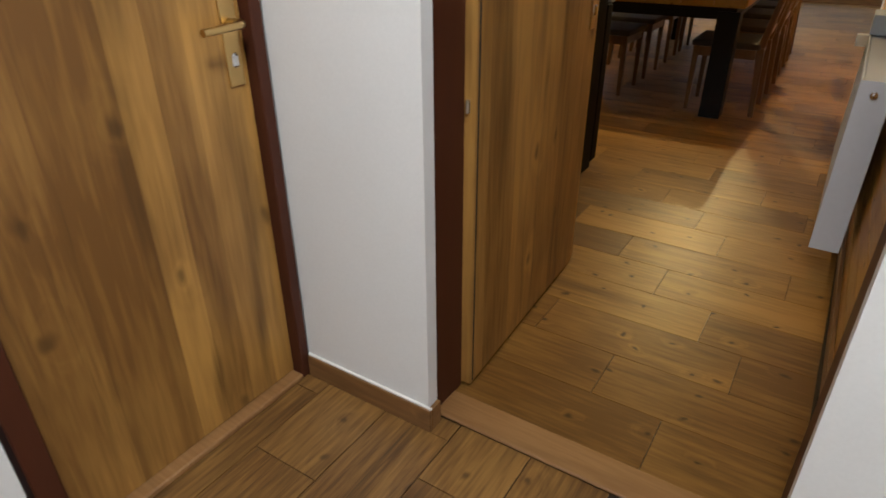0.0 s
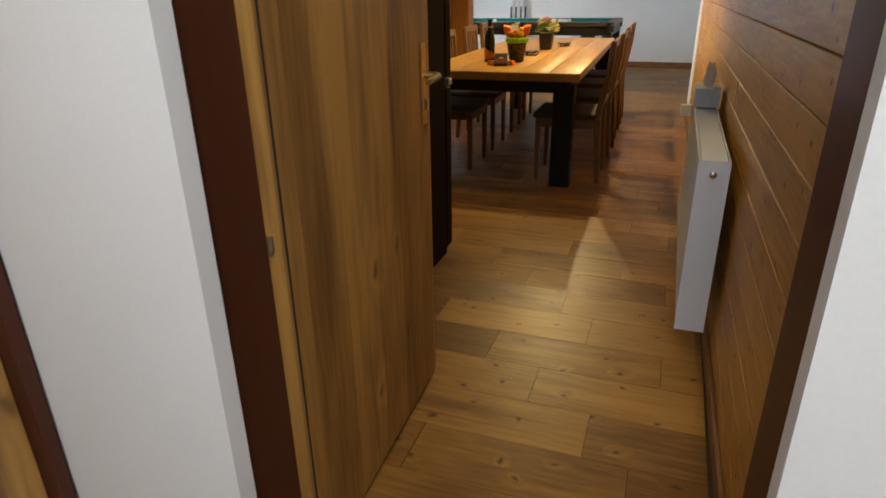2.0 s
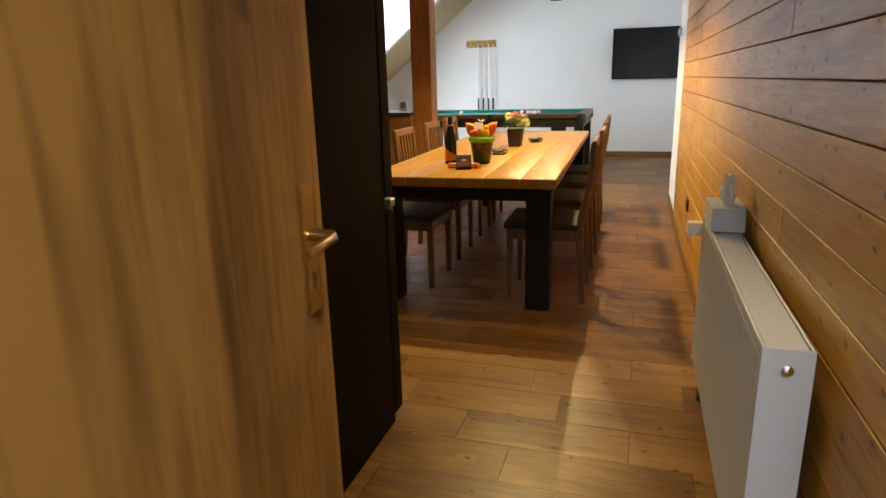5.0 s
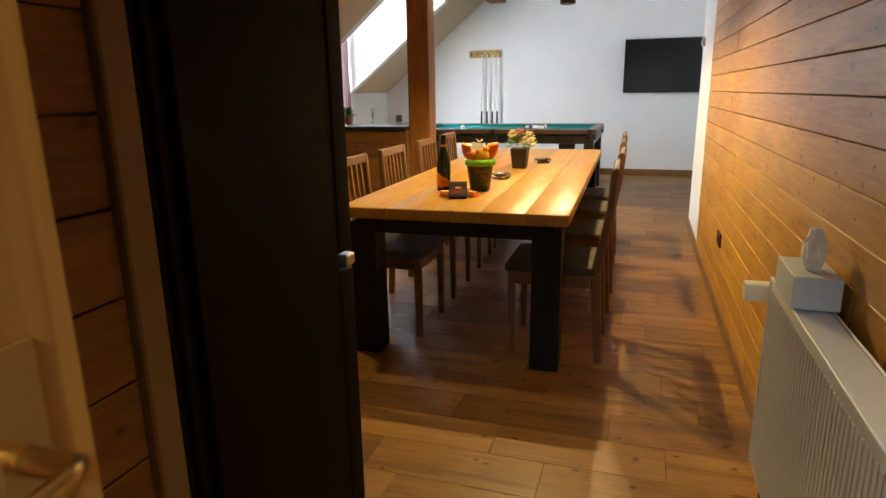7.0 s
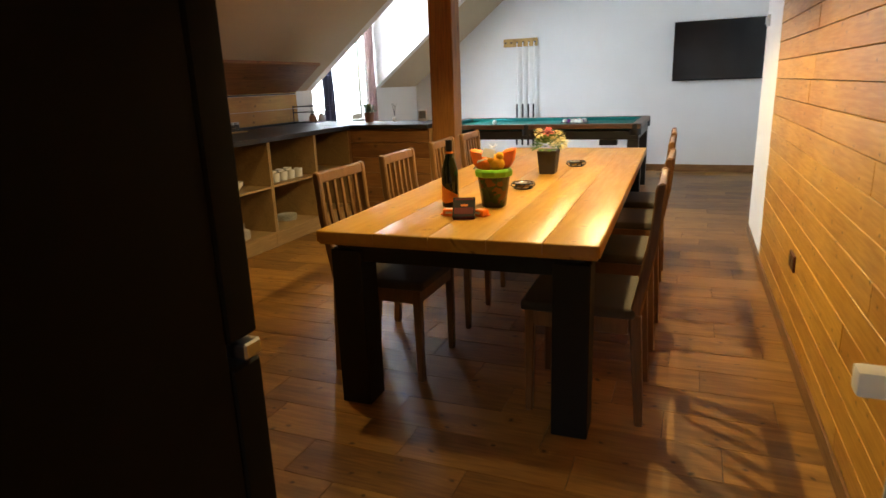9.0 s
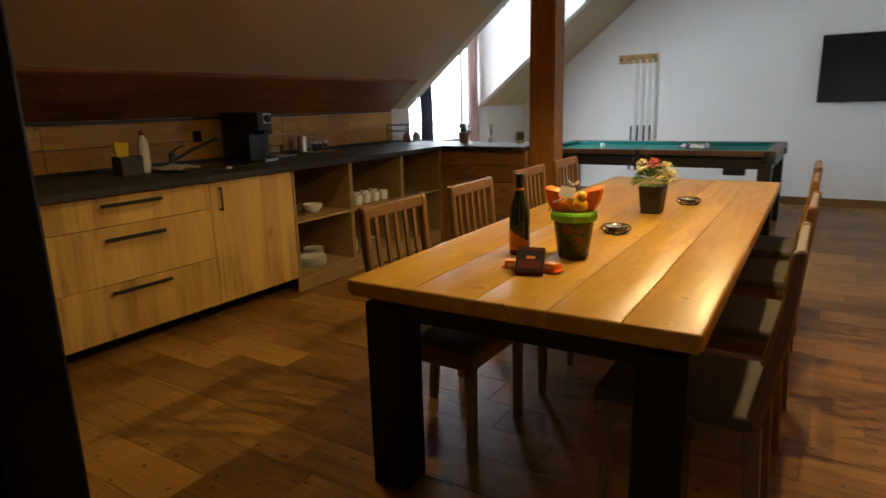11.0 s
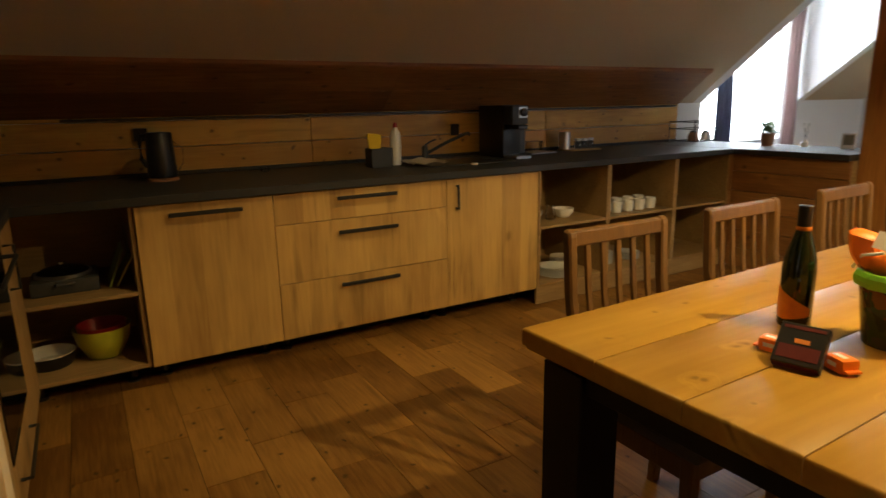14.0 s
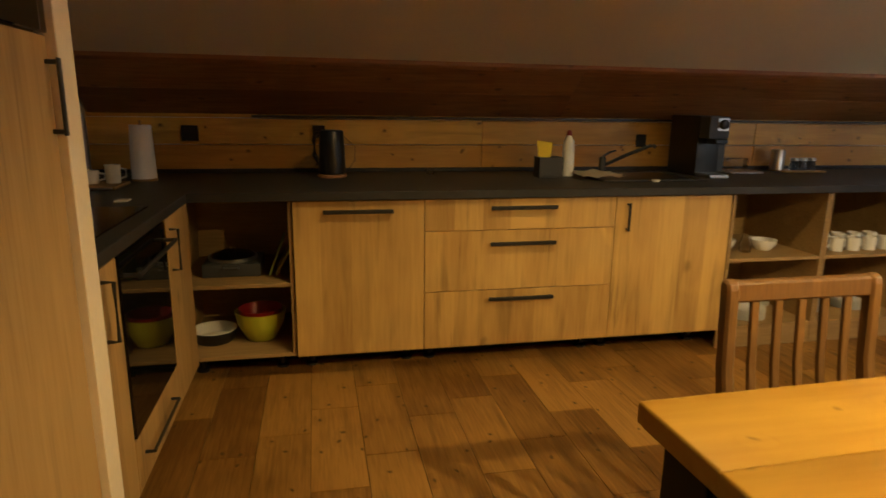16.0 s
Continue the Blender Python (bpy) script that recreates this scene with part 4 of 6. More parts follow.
part("air_vent", turned(lathe([(0, 0), (0.011, 0), (0.011, 0.008), (0.006, 0.012), (0, 0.012)], 0, 0, 12), pose(0.478, RY0 - 0.0005, 0.697, 90)), CHROME, rad, "round vent plug", smooth=40)
bm = tube([(0.47, 2.74, 0.0), (0.47, 2.74, 0.155)], 0.013, 8)
tube([(0.50, 2.74, 0.0), (0.50, 2.74, 0.155)], 0.013, 8, bm=bm)
part("pipe", bm, BLACK_METAL, rad, "dark floor pipes", smooth=40)
valve = part("valve", turned(lathe([(0, 0), (0.022, 0), (0.024, 0.02), (0.024, 0.06), (0.020, 0.075), (0, 0.078)], 0, 0, 16), pose(0.475, 2.801, 0.655, -90)), WHITE_PLASTIC, rad, "white thermostat head", smooth=40)
part("thermostat_cap", box(0.385, 0.475, 2.885, 2.94, 0.63, 0.685, 0.012, seg=2), WHITE_PLASTIC, valve, "white electronic thermostat", smooth=40)

tissue = thing("tissue_box", (0.48, 2.58, 0.74), "pale grey-blue tissue box with a white tissue, on the radiator", "tissue box")
GREYBLUE = plain("grey_blue_card", (0.52, 0.58, 0.62), 0.7, vary=0.06)
part("carton", box(0.428, 0.532, 2.52, 2.72, 0.7385, 0.818, 0.002), GREYBLUE, tissue)
bm = bmesh.new()
random.seed(3)
rings = []
for i in range(9):
    h = i / 8
    wide = (0.020, 0.027, 0.031, 0.032, 0.031, 0.029, 0.025, 0.018, 0.009)[i]
    lean = 0.018 * h * h
    rings.append([bm.verts.new((0.482 + 0.75 * wide * math.cos(k * math.pi / 9) + 0.005 * math.sin(k * 1.9 + 3 * h) * (0.3 + h), 2.60 + wide * math.sin(k * math.pi / 9) + lean + 0.006 * math.sin(k * 2.6 + 2 * h), 0.8185 + 0.092 * h + 0.010 * h * math.sin(k * 1.3))) for k in range(18)])
for a, b in zip(rings, rings[1:]):
    for k in range(18):
        bm.faces.new((a[k], a[(k + 1) % 18], b[(k + 1) % 18], b[k]))
bm.faces.new(rings[-1])
part("tissue", bm, PAPER, tissue, "crumpled white tissue", smooth=60)

for y, z in ((4.75, 0.40),):
    so = thing("wall_socket", (0.53, y, z), "dark brown double wall socket on the pine wall", "socket")
    part("plate", box(0.515, 0.526, y - 0.075, y + 0.075, z - 0.04, z + 0.04, 0.004), FRAME_BROWN, so)
    for k in (-0.037, 0.037):
        part("insert", turned(lathe([(0, 0), (0.02, 0), (0.022, 0.002), (0, 0.002)], 0, 0, 16), pose(0.5148, y + k, z, 0, -90)), BLACK, so)
so = thing("wall_socket", (0.535, 3.05, 0.42), "dark brown wall socket behind the thermostat", "socket")
part("plate", box(0.526, 0.536, 3.05, 3.13, 0.36, 0.52, 0.004), FRAME_BROWN, so)

# ---- pendants and added spots ----
LAMP_GLOW = glow("lamp_glow", (1.0, 0.82, 0.55), 14.0)
for x, y in PENDANTS:
    p = thing("pendant_lamp", (x, y, 1.9), "black cylinder pendant lamp with a lit bottom", "pendant lamp", "pendant lamps over the table")
    part("shade", lathe([(0.0, 2.00), (0.052, 2.00), (0.055, 1.99), (0.055, 1.848), (0.050, 1.848), (0.050, 1.885), (0.0, 1.885)], x, y, 24), BLACK, p, smooth=40)
    part("bulb", lathe([(0, 1.884), (0.046, 1.884), (0.046, 1.876), (0, 1.874)], x, y, 16), LAMP_GLOW, p, "lit lamp disc", smooth=40)
    part("cord", tube([(x, y, 2.0005), (x, y, CEIL - 0.026)], 0.003, 6), BLACK, p)
    part("ceiling_rose", lathe([(0, CEIL - 0.025), (0.05, CEIL - 0.022), (0.05, CEIL), (0, CEIL)], x, y, 20), BLACK, p, smooth=40)
# Housings and glowing discs for the added, unseen spots.
for x, y in ADDED_SPOTS:
    p = thing("ceiling_spot", (x, y, CEIL), "black cylinder ceiling spot added out of view, lit", "ceiling spot", "ceiling spots")
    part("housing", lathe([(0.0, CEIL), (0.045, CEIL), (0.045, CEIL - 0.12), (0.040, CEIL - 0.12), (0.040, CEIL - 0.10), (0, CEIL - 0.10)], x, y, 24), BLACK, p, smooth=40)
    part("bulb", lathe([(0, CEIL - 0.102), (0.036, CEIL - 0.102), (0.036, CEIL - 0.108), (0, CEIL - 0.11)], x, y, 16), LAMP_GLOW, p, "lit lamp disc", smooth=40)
hl = thing("ceiling_lamp", (0.35, -0.75, 2.70), "round white hall ceiling lamp, lit", "ceiling lamp")
part("rim", lathe([(0.20, 2.70), (0.21, 2.70), (0.21, 2.66), (0.20, 2.66), (0.20, 2.70)], 0.35, -0.75, 32), WHITE_PLASTIC, hl, smooth=40)

# ---- window with curtains ----
win = thing("window_1", (WIN_X, 8.45, 0.93), "white dormer window in full daylight", "window", kind="structure")
WY0, WY1 = NEAR_D + 0.03, FAR_D - 0.03
bm = box(WIN_X - 0.10, WIN_X - 0.04, WY0, WY0 + 0.06, 0.80, 2.30, 0.003)
box(WIN_X - 0.10, WIN_X - 0.04, WY1 - 0.06, WY1, 0.80, 2.30, 0.003, bm=bm)
box(WIN_X - 0.10, WIN_X - 0.04, WY0 + 0.06, WY1 - 0.06, 0.80, 0.86, 0.003, bm=bm)
box(WIN_X - 0.10, WIN_X - 0.04, WY0 + 0.06, WY1 - 0.06, 2.24, 2.30, 0.003, bm=bm)
part("window_frame", bm, WHITE_PLASTIC, win, "white window frame")
pane = part("pane", box(WIN_X - 0.075, WIN_X - 0.069, WY0 + 0.06, WY1 - 0.06, 0.86, 2.24), CLEAR, win, "clear glass pane")
pane.visible_shadow = False
# Frame and pane of the added recess window, out of view.
win2 = thing("window_2", (3.5, 8.9, 1.6), "unseen white window added in the recess", "window", kind="structure")
bm = box(3.46, 3.52, 8.2, 8.26, 0.9, 2.3, 0.003)
box(3.46, 3.52, 9.54, 9.6, 0.9, 2.3, 0.003, bm=bm)
box(3.46, 3.52, 8.26, 9.54, 0.9, 0.96, 0.003, bm=bm)
box(3.46, 3.52, 8.26, 9.54, 2.24, 2.3, 0.003, bm=bm)
part("window_frame", bm, WHITE_PLASTIC, win2, "white window frame")
pane = part("pane", box(3.488, 3.494, 8.26, 9.54, 0.96, 2.24), CLEAR, win2, "clear glass pane")
pane.visible_shadow = False
SKYGLOW = glow("bright_overcast_sky", (0.93, 0.97, 1.0), 7.0)
part("sky_backdrop", box(WIN_X - 2.6, WIN_X - 2.55, 4.0, 13.0, -1.5, 6.0), SKYGLOW, label="overexposed white sky outside the window", kind="structure", category="sky")


def curtain(x, y0, y1, z0, z1, mat, label, folds):
    c = thing("curtain", (x, (y0 + y1) / 2, z0), label, "curtain")
    bm = bmesh.new()
    n, rows = folds * 8, 10
    grid = []
    for j in range(rows + 1):
        z = z0 + (z1 - z0) * j / rows
        pinch = 1 - 0.12 * math.sin(math.pi * j / rows)
        row = []
        for i in range(n + 1):
            u = i / n
            y = (y0 + y1) / 2 + (u - 0.5) * (y1 - y0) * pinch
            row.append(bm.verts.new((x + 0.022 * math.sin(u * folds * 2 * math.pi + 0.4 * math.sin(j * 0.7)), y, z)))
        grid.append(row)
    for a, b in zip(grid, grid[1:]):
        for i in range(n):
            bm.faces.new((a[i], a[i + 1], b[i + 1], b[i]))
    bmesh.ops.solidify(bm, geom=bm.faces[:], thickness=0.003)
    part("cloth", bm, mat, c, smooth=60)


curtain(WIN_X + 0.07, 7.86, 8.14, 0.72, 2.28, CURTAIN_DARK, "dark slate curtain hanging in folds", 3)
curtain(WIN_X + 0.07, 8.97, FAR_D - 0.01, 0.72, 2.28, CURTAIN, "mauve-brown curtain lit by daylight", 3)
rod = thing("curtain_rod", (WIN_X + 0.07, 8.5, 2.3), "slim dark curtain rod", "curtain rod")
part("rod", tube([(WIN_X + 0.07, NEAR_D + 0.01, 2.31), (WIN_X + 0.07, FAR_D - 0.01, 2.31)], 0.009, 8), BLACK_METAL, rod, smooth=40)

sw = thing("light_switch", (0.50, 6.86, 1.63), "small white plastic light switch at the end of the wall", "light switch")
part("plate", box(0.492, 0.512, 6.82, 6.90, 1.59, 1.67, 0.003), WHITE_PLASTIC, sw)
part("rocker", box(0.484, 0.4925, 6.835, 6.885, 1.605, 1.655, 0.002), WHITE_PLASTIC, sw)

# ---- small things on the table ----
TT = 0.7425
GLASS_GREEN = plain("dark_green_bottle_glass", (0.012, 0.018, 0.006), 0.06, vary=0.1)
ORANGE = plain("orange_plastic", (0.90, 0.22, 0.015), 0.4, vary=0.08)
YELLOW = plain("yellow_plastic", (0.85, 0.42, 0.02), 0.35, vary=0.08)
LIME = plain("lime_green_plastic", (0.20, 0.52, 0.03), 0.35, vary=0.06)
LABEL_ORANGE = plain("orange_label", (0.65, 0.20, 0.02), 0.5, vary=0.12)
DARK_RED = plain("dark_red_card", (0.10, 0.012, 0.012), 0.35, vary=0.2)
TERRACOTTA = plain("brown_pot", (0.38, 0.19, 0.10), 0.7, vary=0.1)
GREYBLACK = plain("anthracite_plastic", (0.035, 0.037, 0.04), 0.5, vary=0.15)
RED = plain("red_plastic", (0.28, 0.012, 0.015), 0.4, vary=0.08)
OLIVE = plain("yellow_green_plastic", (0.42, 0.42, 0.03), 0.4, vary=0.06)
CREAM_FLOWER = plain("cream_petal", (0.75, 0.68, 0.38), 0.7, vary=0.1)
PINK = plain("pink_petal", (0.72, 0.17, 0.20), 0.7, vary=0.12)
LEAF_PALE = plain("pale_green_leaf", (0.26, 0.36, 0.09), 0.6, vary=0.2, scale=20)


def printed(name, base, spots, scale):
    """Glossy plastic with a patchy coloured print."""
    m, nt, b = mat_base(name, 0.25)
    N, L = nt.nodes.new, nt.links.new
    tc, vor, cut = N("ShaderNodeTexCoord"), N("ShaderNodeTexVoronoi"), N("ShaderNodeValToRGB")
    vor.inputs["Scale"].default_value = scale
    wob = N("ShaderNodeTexNoise")
    wob.inputs["Scale"].default_value = 22.0
    bend = N("ShaderNodeVectorMath")
    bend.operation = 'MULTIPLY_ADD'
    bend.inputs[1].default_value = (0.05, 0.05, 0.05)
    L(tc.outputs["Object"], wob.inputs["Vector"])
    L(wob.outputs["Color"], bend.inputs[0])
    L(tc.outputs["Object"], bend.inputs[2])
    L(bend.outputs[0], vor.inputs["Vector"])
    L(vor.outputs["Color"], cut.inputs["Fac"])
    cut.color_ramp.interpolation = 'CONSTANT'
    cut.color_ramp.elements[0].color = rgb(base)
    cut.color_ramp.elements[1].position = 0.42
    cut.color_ramp.elements[1].color = rgb(spots[0])
    for k, c in enumerate(spots[1:]):
        cut.color_ramp.elements.new(0.55 + 0.10 * k).color = rgb(c)
    L(cut.outputs[0], b.inputs["Base Color"])
    return m


BUCKET = printed("dark_green_printed_bucket", (0.018, 0.028, 0.016), [(0.028, 0.050, 0.018), (0.042, 0.044, 0.034), (0.02, 0.04, 0.03), (0.09, 0.035, 0.012)], 40)

x, y = -0.930, 4.05
bottle = thing("wine_bottle", (x, y, TT), "dark green wine bottle with an orange label and a black cap", "bottle")
part("body", lathe([(0, TT), (0.034, TT), (0.037, TT + 0.006), (0.037, TT + 0.140), (0.0345, TT + 0.165), (0.0285, TT + 0.190), (0.0205, TT + 0.214), (0.0152, TT + 0.235), (0.0135, TT + 0.255), (0.0135, TT + 0.284), (0.0, TT + 0.285)], x, y, 28), GLASS_GREEN, bottle, "dark green glass", smooth=50)
part("cap", lathe([(0.0140, TT + 0.236), (0.0155, TT + 0.237), (0.0155, TT + 0.291), (0.0, TT + 0.292)], x, y, 20), BLACK, bottle, "black screw cap with an orange ring", smooth=40)
part("ring", lathe([(0.0158, TT + 0.233), (0.0164, TT + 0.235), (0.0164, TT + 0.240), (0.0156, TT + 0.242)], x, y, 20), LABEL_ORANGE, bottle, "orange ring", smooth=40)
bm = bmesh.new()
g = []
for i in range(13):
    a = radians(-150 + i * 12)
    lo, hi = TT + 0.020 + 0.0015 * abs(i - 4), TT + 0.086 - 0.0045 * (i - 4)
    g.append((bm.verts.new((x + 0.0376 * math.cos(a), y + 0.0376 * math.sin(a), lo)), bm.verts.new((x + 0.0376 * math.cos(a), y + 0.0376 * math.sin(a), hi))))
for a, b in zip(g, g[1:]):
    bm.faces.new((a[0], b[0], b[1], a[1]))
part("bottle_label", bm, LABEL_ORANGE, bottle, "slanting orange label", smooth=60)

x, y = -0.745, 4.10
bucket = thing("gift_bucket", (x, y, TT), "dark printed plastic bucket with a lime rim, filled with orange toys", "bucket")
part("body", lathe([(0, TT), (0.050, TT), (0.053, TT + 0.004), (0.073, TT + 0.150), (0.070, TT + 0.150), (0.050, TT + 0.006), (0, TT + 0.005)], x, y, 32), BUCKET, bucket, smooth=40)
part("rim", lathe([(0.074, TT + 0.132), (0.080, TT + 0.134), (0.084, TT + 0.146), (0.084, TT + 0.156), (0.078, TT + 0.165), (0.070, TT + 0.166), (0.069, TT + 0.150), (0.074, TT + 0.132)], x, y, 10), LIME, bucket, "lime green rim")
for s in (-1, 1):
    wing = prism([(0.012 * s, 0.0), (0.062 * s, 0.0), (0.086 * s, 0.030), (0.096 * s, 0.082), (0.088 * s, 0.088), (0.036 * s, 0.076), (0.030 * s, 0.040)][::s], 'y', -0.030, 0.026, bevel=0.009)
    bmesh.ops.transform(wing, matrix=pose(x, y + 0.012 * s, TT + 0.164, 0, 0, 12), verts=wing.verts)
    part("toy_wing", wing, ORANGE, bucket, "bright orange translucent flap", smooth=40)
for dx, dz, r in ((-0.025, 0.185, 0.030), (0.024, 0.186, 0.032), (0.002, 0.205, 0.026), (0.035, 0.22, 0.018)):
    bm = bmesh.new()
    bmesh.ops.create_icosphere(bm, subdivisions=3, radius=r, matrix=pose(x + dx, y - 0.025, TT + dz))
    part("toy", bm, YELLOW if dx > 0 else ORANGE, bucket, "rounded yellow-orange toy", smooth=60)
tag = box(-0.026, 0.026, -0.001, 0.001, -0.019, 0.019)
bmesh.ops.transform(tag, matrix=pose(x - 0.005, y - 0.055, TT + 0.236, -25, 8, 4), verts=tag.verts)
part("tag", tag, PAPER, bucket, "white paper tag")
part("ribbon", tube([(x - 0.080, y - 0.03, TT + 0.165), (x - 0.052, y - 0.055, TT + 0.20), (x - 0.01, y - 0.058, TT + 0.213)], 0.004, 6), PAPER, bucket, "white ribbon", smooth=60)
bm = bmesh.new()
random.seed(8)
for k in range(14):
    a = random.uniform(0, 6.28)
    h = random.uniform(0.008, 0.032)
    v0 = Vector((x, y - 0.01, TT + 0.255))
    d = Vector((math.cos(a), 0.6 * math.sin(a), random.uniform(0.2, 1.0))).normalized()
    tube([v0, v0 + d * h], [0.003, 0.001], 4, bm=bm)
part("foil_tuft", bm, PAPER, bucket, "pale tuft of wrapping foil")

x, y = -0.785, 3.825
cbox = thing("chocolate_box", (x, y, TT), "small dark red and black chocolate box leaning on a sweet packet", "box")
bm = box(-0.045, 0.045, -0.002, 0.092, 0.0, 0.022, 0.002)
bmesh.ops.transform(bm, matrix=pose(x + 0.005, y - 0.02, TT + 0.001, 44, 0, 16), verts=bm.verts)
part("carton", bm, BLACK, cbox, "black card box")
bm = box(-0.038, 0.038, 0.010, 0.040, 0.0222, 0.0230)
box(-0.038, 0.038, 0.078, 0.085, 0.0222, 0.0230, bm=bm)
box(-0.042, 0.042, -0.0028, -0.0022, 0.002, 0.020, bm=bm)
bmesh.ops.transform(bm, matrix=pose(x + 0.005, y - 0.02, TT + 0.001, 44, 0, 16), verts=bm.verts)
part("print", bm, DARK_RED, cbox, "dark red printed field")
bm = box(-0.012, 0.016, 0.046, 0.056, 0.0222, 0.0232)
bmesh.ops.transform(bm, matrix=pose(x + 0.005, y - 0.02, TT + 0.001, 44, 0, 16), verts=bm.verts)
part("print", bm, LABEL_ORANGE, cbox, "small orange printed mark")
for (dx, dy, l, a, m, lab) in ((-0.075, 0.035, 0.055, 10, ORANGE, "orange sweet packet beside the chocolate box"), (0.055, 0.050, 0.05, -20, ORANGE, "orange sweet packet behind the chocolate box")):
    p = thing("sweet_packet", (x + dx, y + dy, TT), lab, "sweet packet")
    bm = box(-l / 2, l / 2, -0.020, 0.020, 0.0, 0.030, 0.008, seg=2)
    bmesh.ops.transform(bm, matrix=pose(x + dx, y + dy, TT, 0, 0, a), verts=bm.verts)
    part("wrapper", bm, m, p, smooth=60)
    bm = box(-l / 2 + 0.010, l / 2 - 0.012, -0.009, 0.004, 0.0302, 0.0308)
    box(-l / 2 + 0.012, l / 2 - 0.016, -0.0208, -0.0202, 0.012, 0.021, bm=bm)
    bmesh.ops.transform(bm, matrix=pose(x + dx, y + dy, TT, 0, 0, a), verts=bm.verts)
    part("print", bm, PAPER, p, "white printed bar")
    bm = box(-l / 2 - 0.010, -l / 2 + 0.001, -0.016, 0.016, 0.006, 0.010)
    box(l / 2 - 0.001, l / 2 + 0.010, -0.016, 0.016, 0.006, 0.010, bm=bm)
    bmesh.ops.transform(bm, matrix=pose(x + dx, y + dy, TT, 0, 0, a), verts=bm.verts)
    part("end_seal", bm, m, p)

for (x, y, lab) in ((-0.735, 4.56, "low glass dish in a black wire stand on the table"), (-0.62, 5.42, "low glass dish in a black wire stand beside the flowers")):
    d = thing("wire_dish", (x, y, TT), lab, "dish")
    bm = tube([(x + 0.045 * math.cos(k * math.pi / 8), y + 0.045 * math.sin(k * math.pi / 8), TT + 0.004) for k in range(16)], 0.003, 6, closed=True)
    tube([(x + 0.056 * math.cos(k * math.pi / 8), y + 0.056 * math.sin(k * math.pi / 8), TT + 0.030) for k in range(16)], 0.003, 6, bm=bm, closed=True)
    for k in range(8):
        a = k * math.pi / 4
        tube([(x + 0.045 * math.cos(a), y + 0.045 * math.sin(a), TT + 0.004), (x + 0.060 * math.cos(a + 0.3), y + 0.060 * math.sin(a + 0.3), TT + 0.018), (x + 0.056 * math.cos(a + 0.5), y + 0.056 * math.sin(a + 0.5), TT + 0.030)], 0.0025, 5, bm=bm)
    part("wire_stand", bm, BLACK_METAL, d, smooth=50)
    part("bowl", lathe([(0, TT + 0.008), (0.030, TT + 0.009), (0.046, TT + 0.030), (0.043, TT + 0.031), (0.028, TT + 0.013), (0, TT + 0.012)], x, y, 20), CHROME, d, "shiny glass bowl", smooth=50)

x, y = -0.725, 5.10
pot = thing("flower_pot", (x, y, TT), "square dark brown pot with pink and cream artificial flowers", "flower pot")
own = bmesh.new()
bmesh.ops.create_cone(own, cap_ends=True, segments=4, radius1=0.062, radius2=0.080, depth=0.135, matrix=pose(x, y, TT + 0.0675, 0, 0, 45))
bmesh.ops.bevel(own, geom=own.edges[:], offset=0.004, segments=1, affect='EDGES')
part("pot", own, plain("dark_brown_pot", (0.018, 0.012, 0.009), 0.5), pot)
random.seed(21)
bm, n = bmesh.new(), 0
pale = bmesh.new()


def leaf(bm, base, d, size, wide=0.45):
    side = d.cross(Vector((0, 0, 1)))
    side = side.normalized() if side.length > 0.01 else Vector((1, 0, 0))
    up = side.cross(d).normalized()
    tip = base + d * size - Vector((0, 0, size * 0.18))
    mid = base + d * size * 0.5 + up * size * 0.08
    v = [bm.verts.new(p) for p in (base, mid + side * size * wide, tip, mid - side * size * wide, mid - up * size * 0.05)]
    bm.faces.new((v[0], v[1], v[4]))
    bm.faces.new((v[1], v[2], v[4]))
    bm.faces.new((v[2], v[3], v[4]))
    bm.faces.new((v[3], v[0], v[4]))


for k in range(150):
    a, e = random.uniform(0, 6.28), random.uniform(-0.1, 1.3)
    d = Vector((math.cos(a) * math.cos(e), math.sin(a) * math.cos(e), math.sin(e)))
    leaf(bm if k % 3 else pale, Vector((x, y, TT + 0.15)) + Vector((d.x * 0.07, d.y * 0.07, d.z * 0.05)), d, random.uniform(0.03, 0.05))
part("foliage", bm, plain("bouquet_leaf", (0.10, 0.20, 0.035), 0.6, vary=0.3, scale=20), pot, "green leaves")
part("foliage", pale, LEAF_PALE, pot, "pale green leaves")
for (dx, dy, dz, r, m, lab) in ((0.0, -0.01, 0.235, 0.030, PINK, "pink flower"), (-0.05, -0.02, 0.232, 0.028, CREAM_FLOWER, "white flower"), (0.055, 0.0, 0.212, 0.036, CREAM_FLOWER, "cream hydrangea"), (0.085, -0.03, 0.18, 0.033, CREAM_FLOWER, "cream hydrangea"), (0.035, -0.05, 0.19, 0.03, CREAM_FLOWER, "cream hydrangea")):
    bm = bmesh.new()
    c0 = Vector((x + dx, y + dy, TT + dz))
    for k in range(34):
        z = 1 - 2 * (k + 0.5) / 34
        a = k * 2.39996
        d = Vector((math.sqrt(1 - z * z) * math.cos(a), math.sqrt(1 - z * z) * math.sin(a), z))
        leaf(bm, c0 + d * r * 0.55, d, r * 0.75, 0.5)
    part("flower", bm, m, pot, lab)

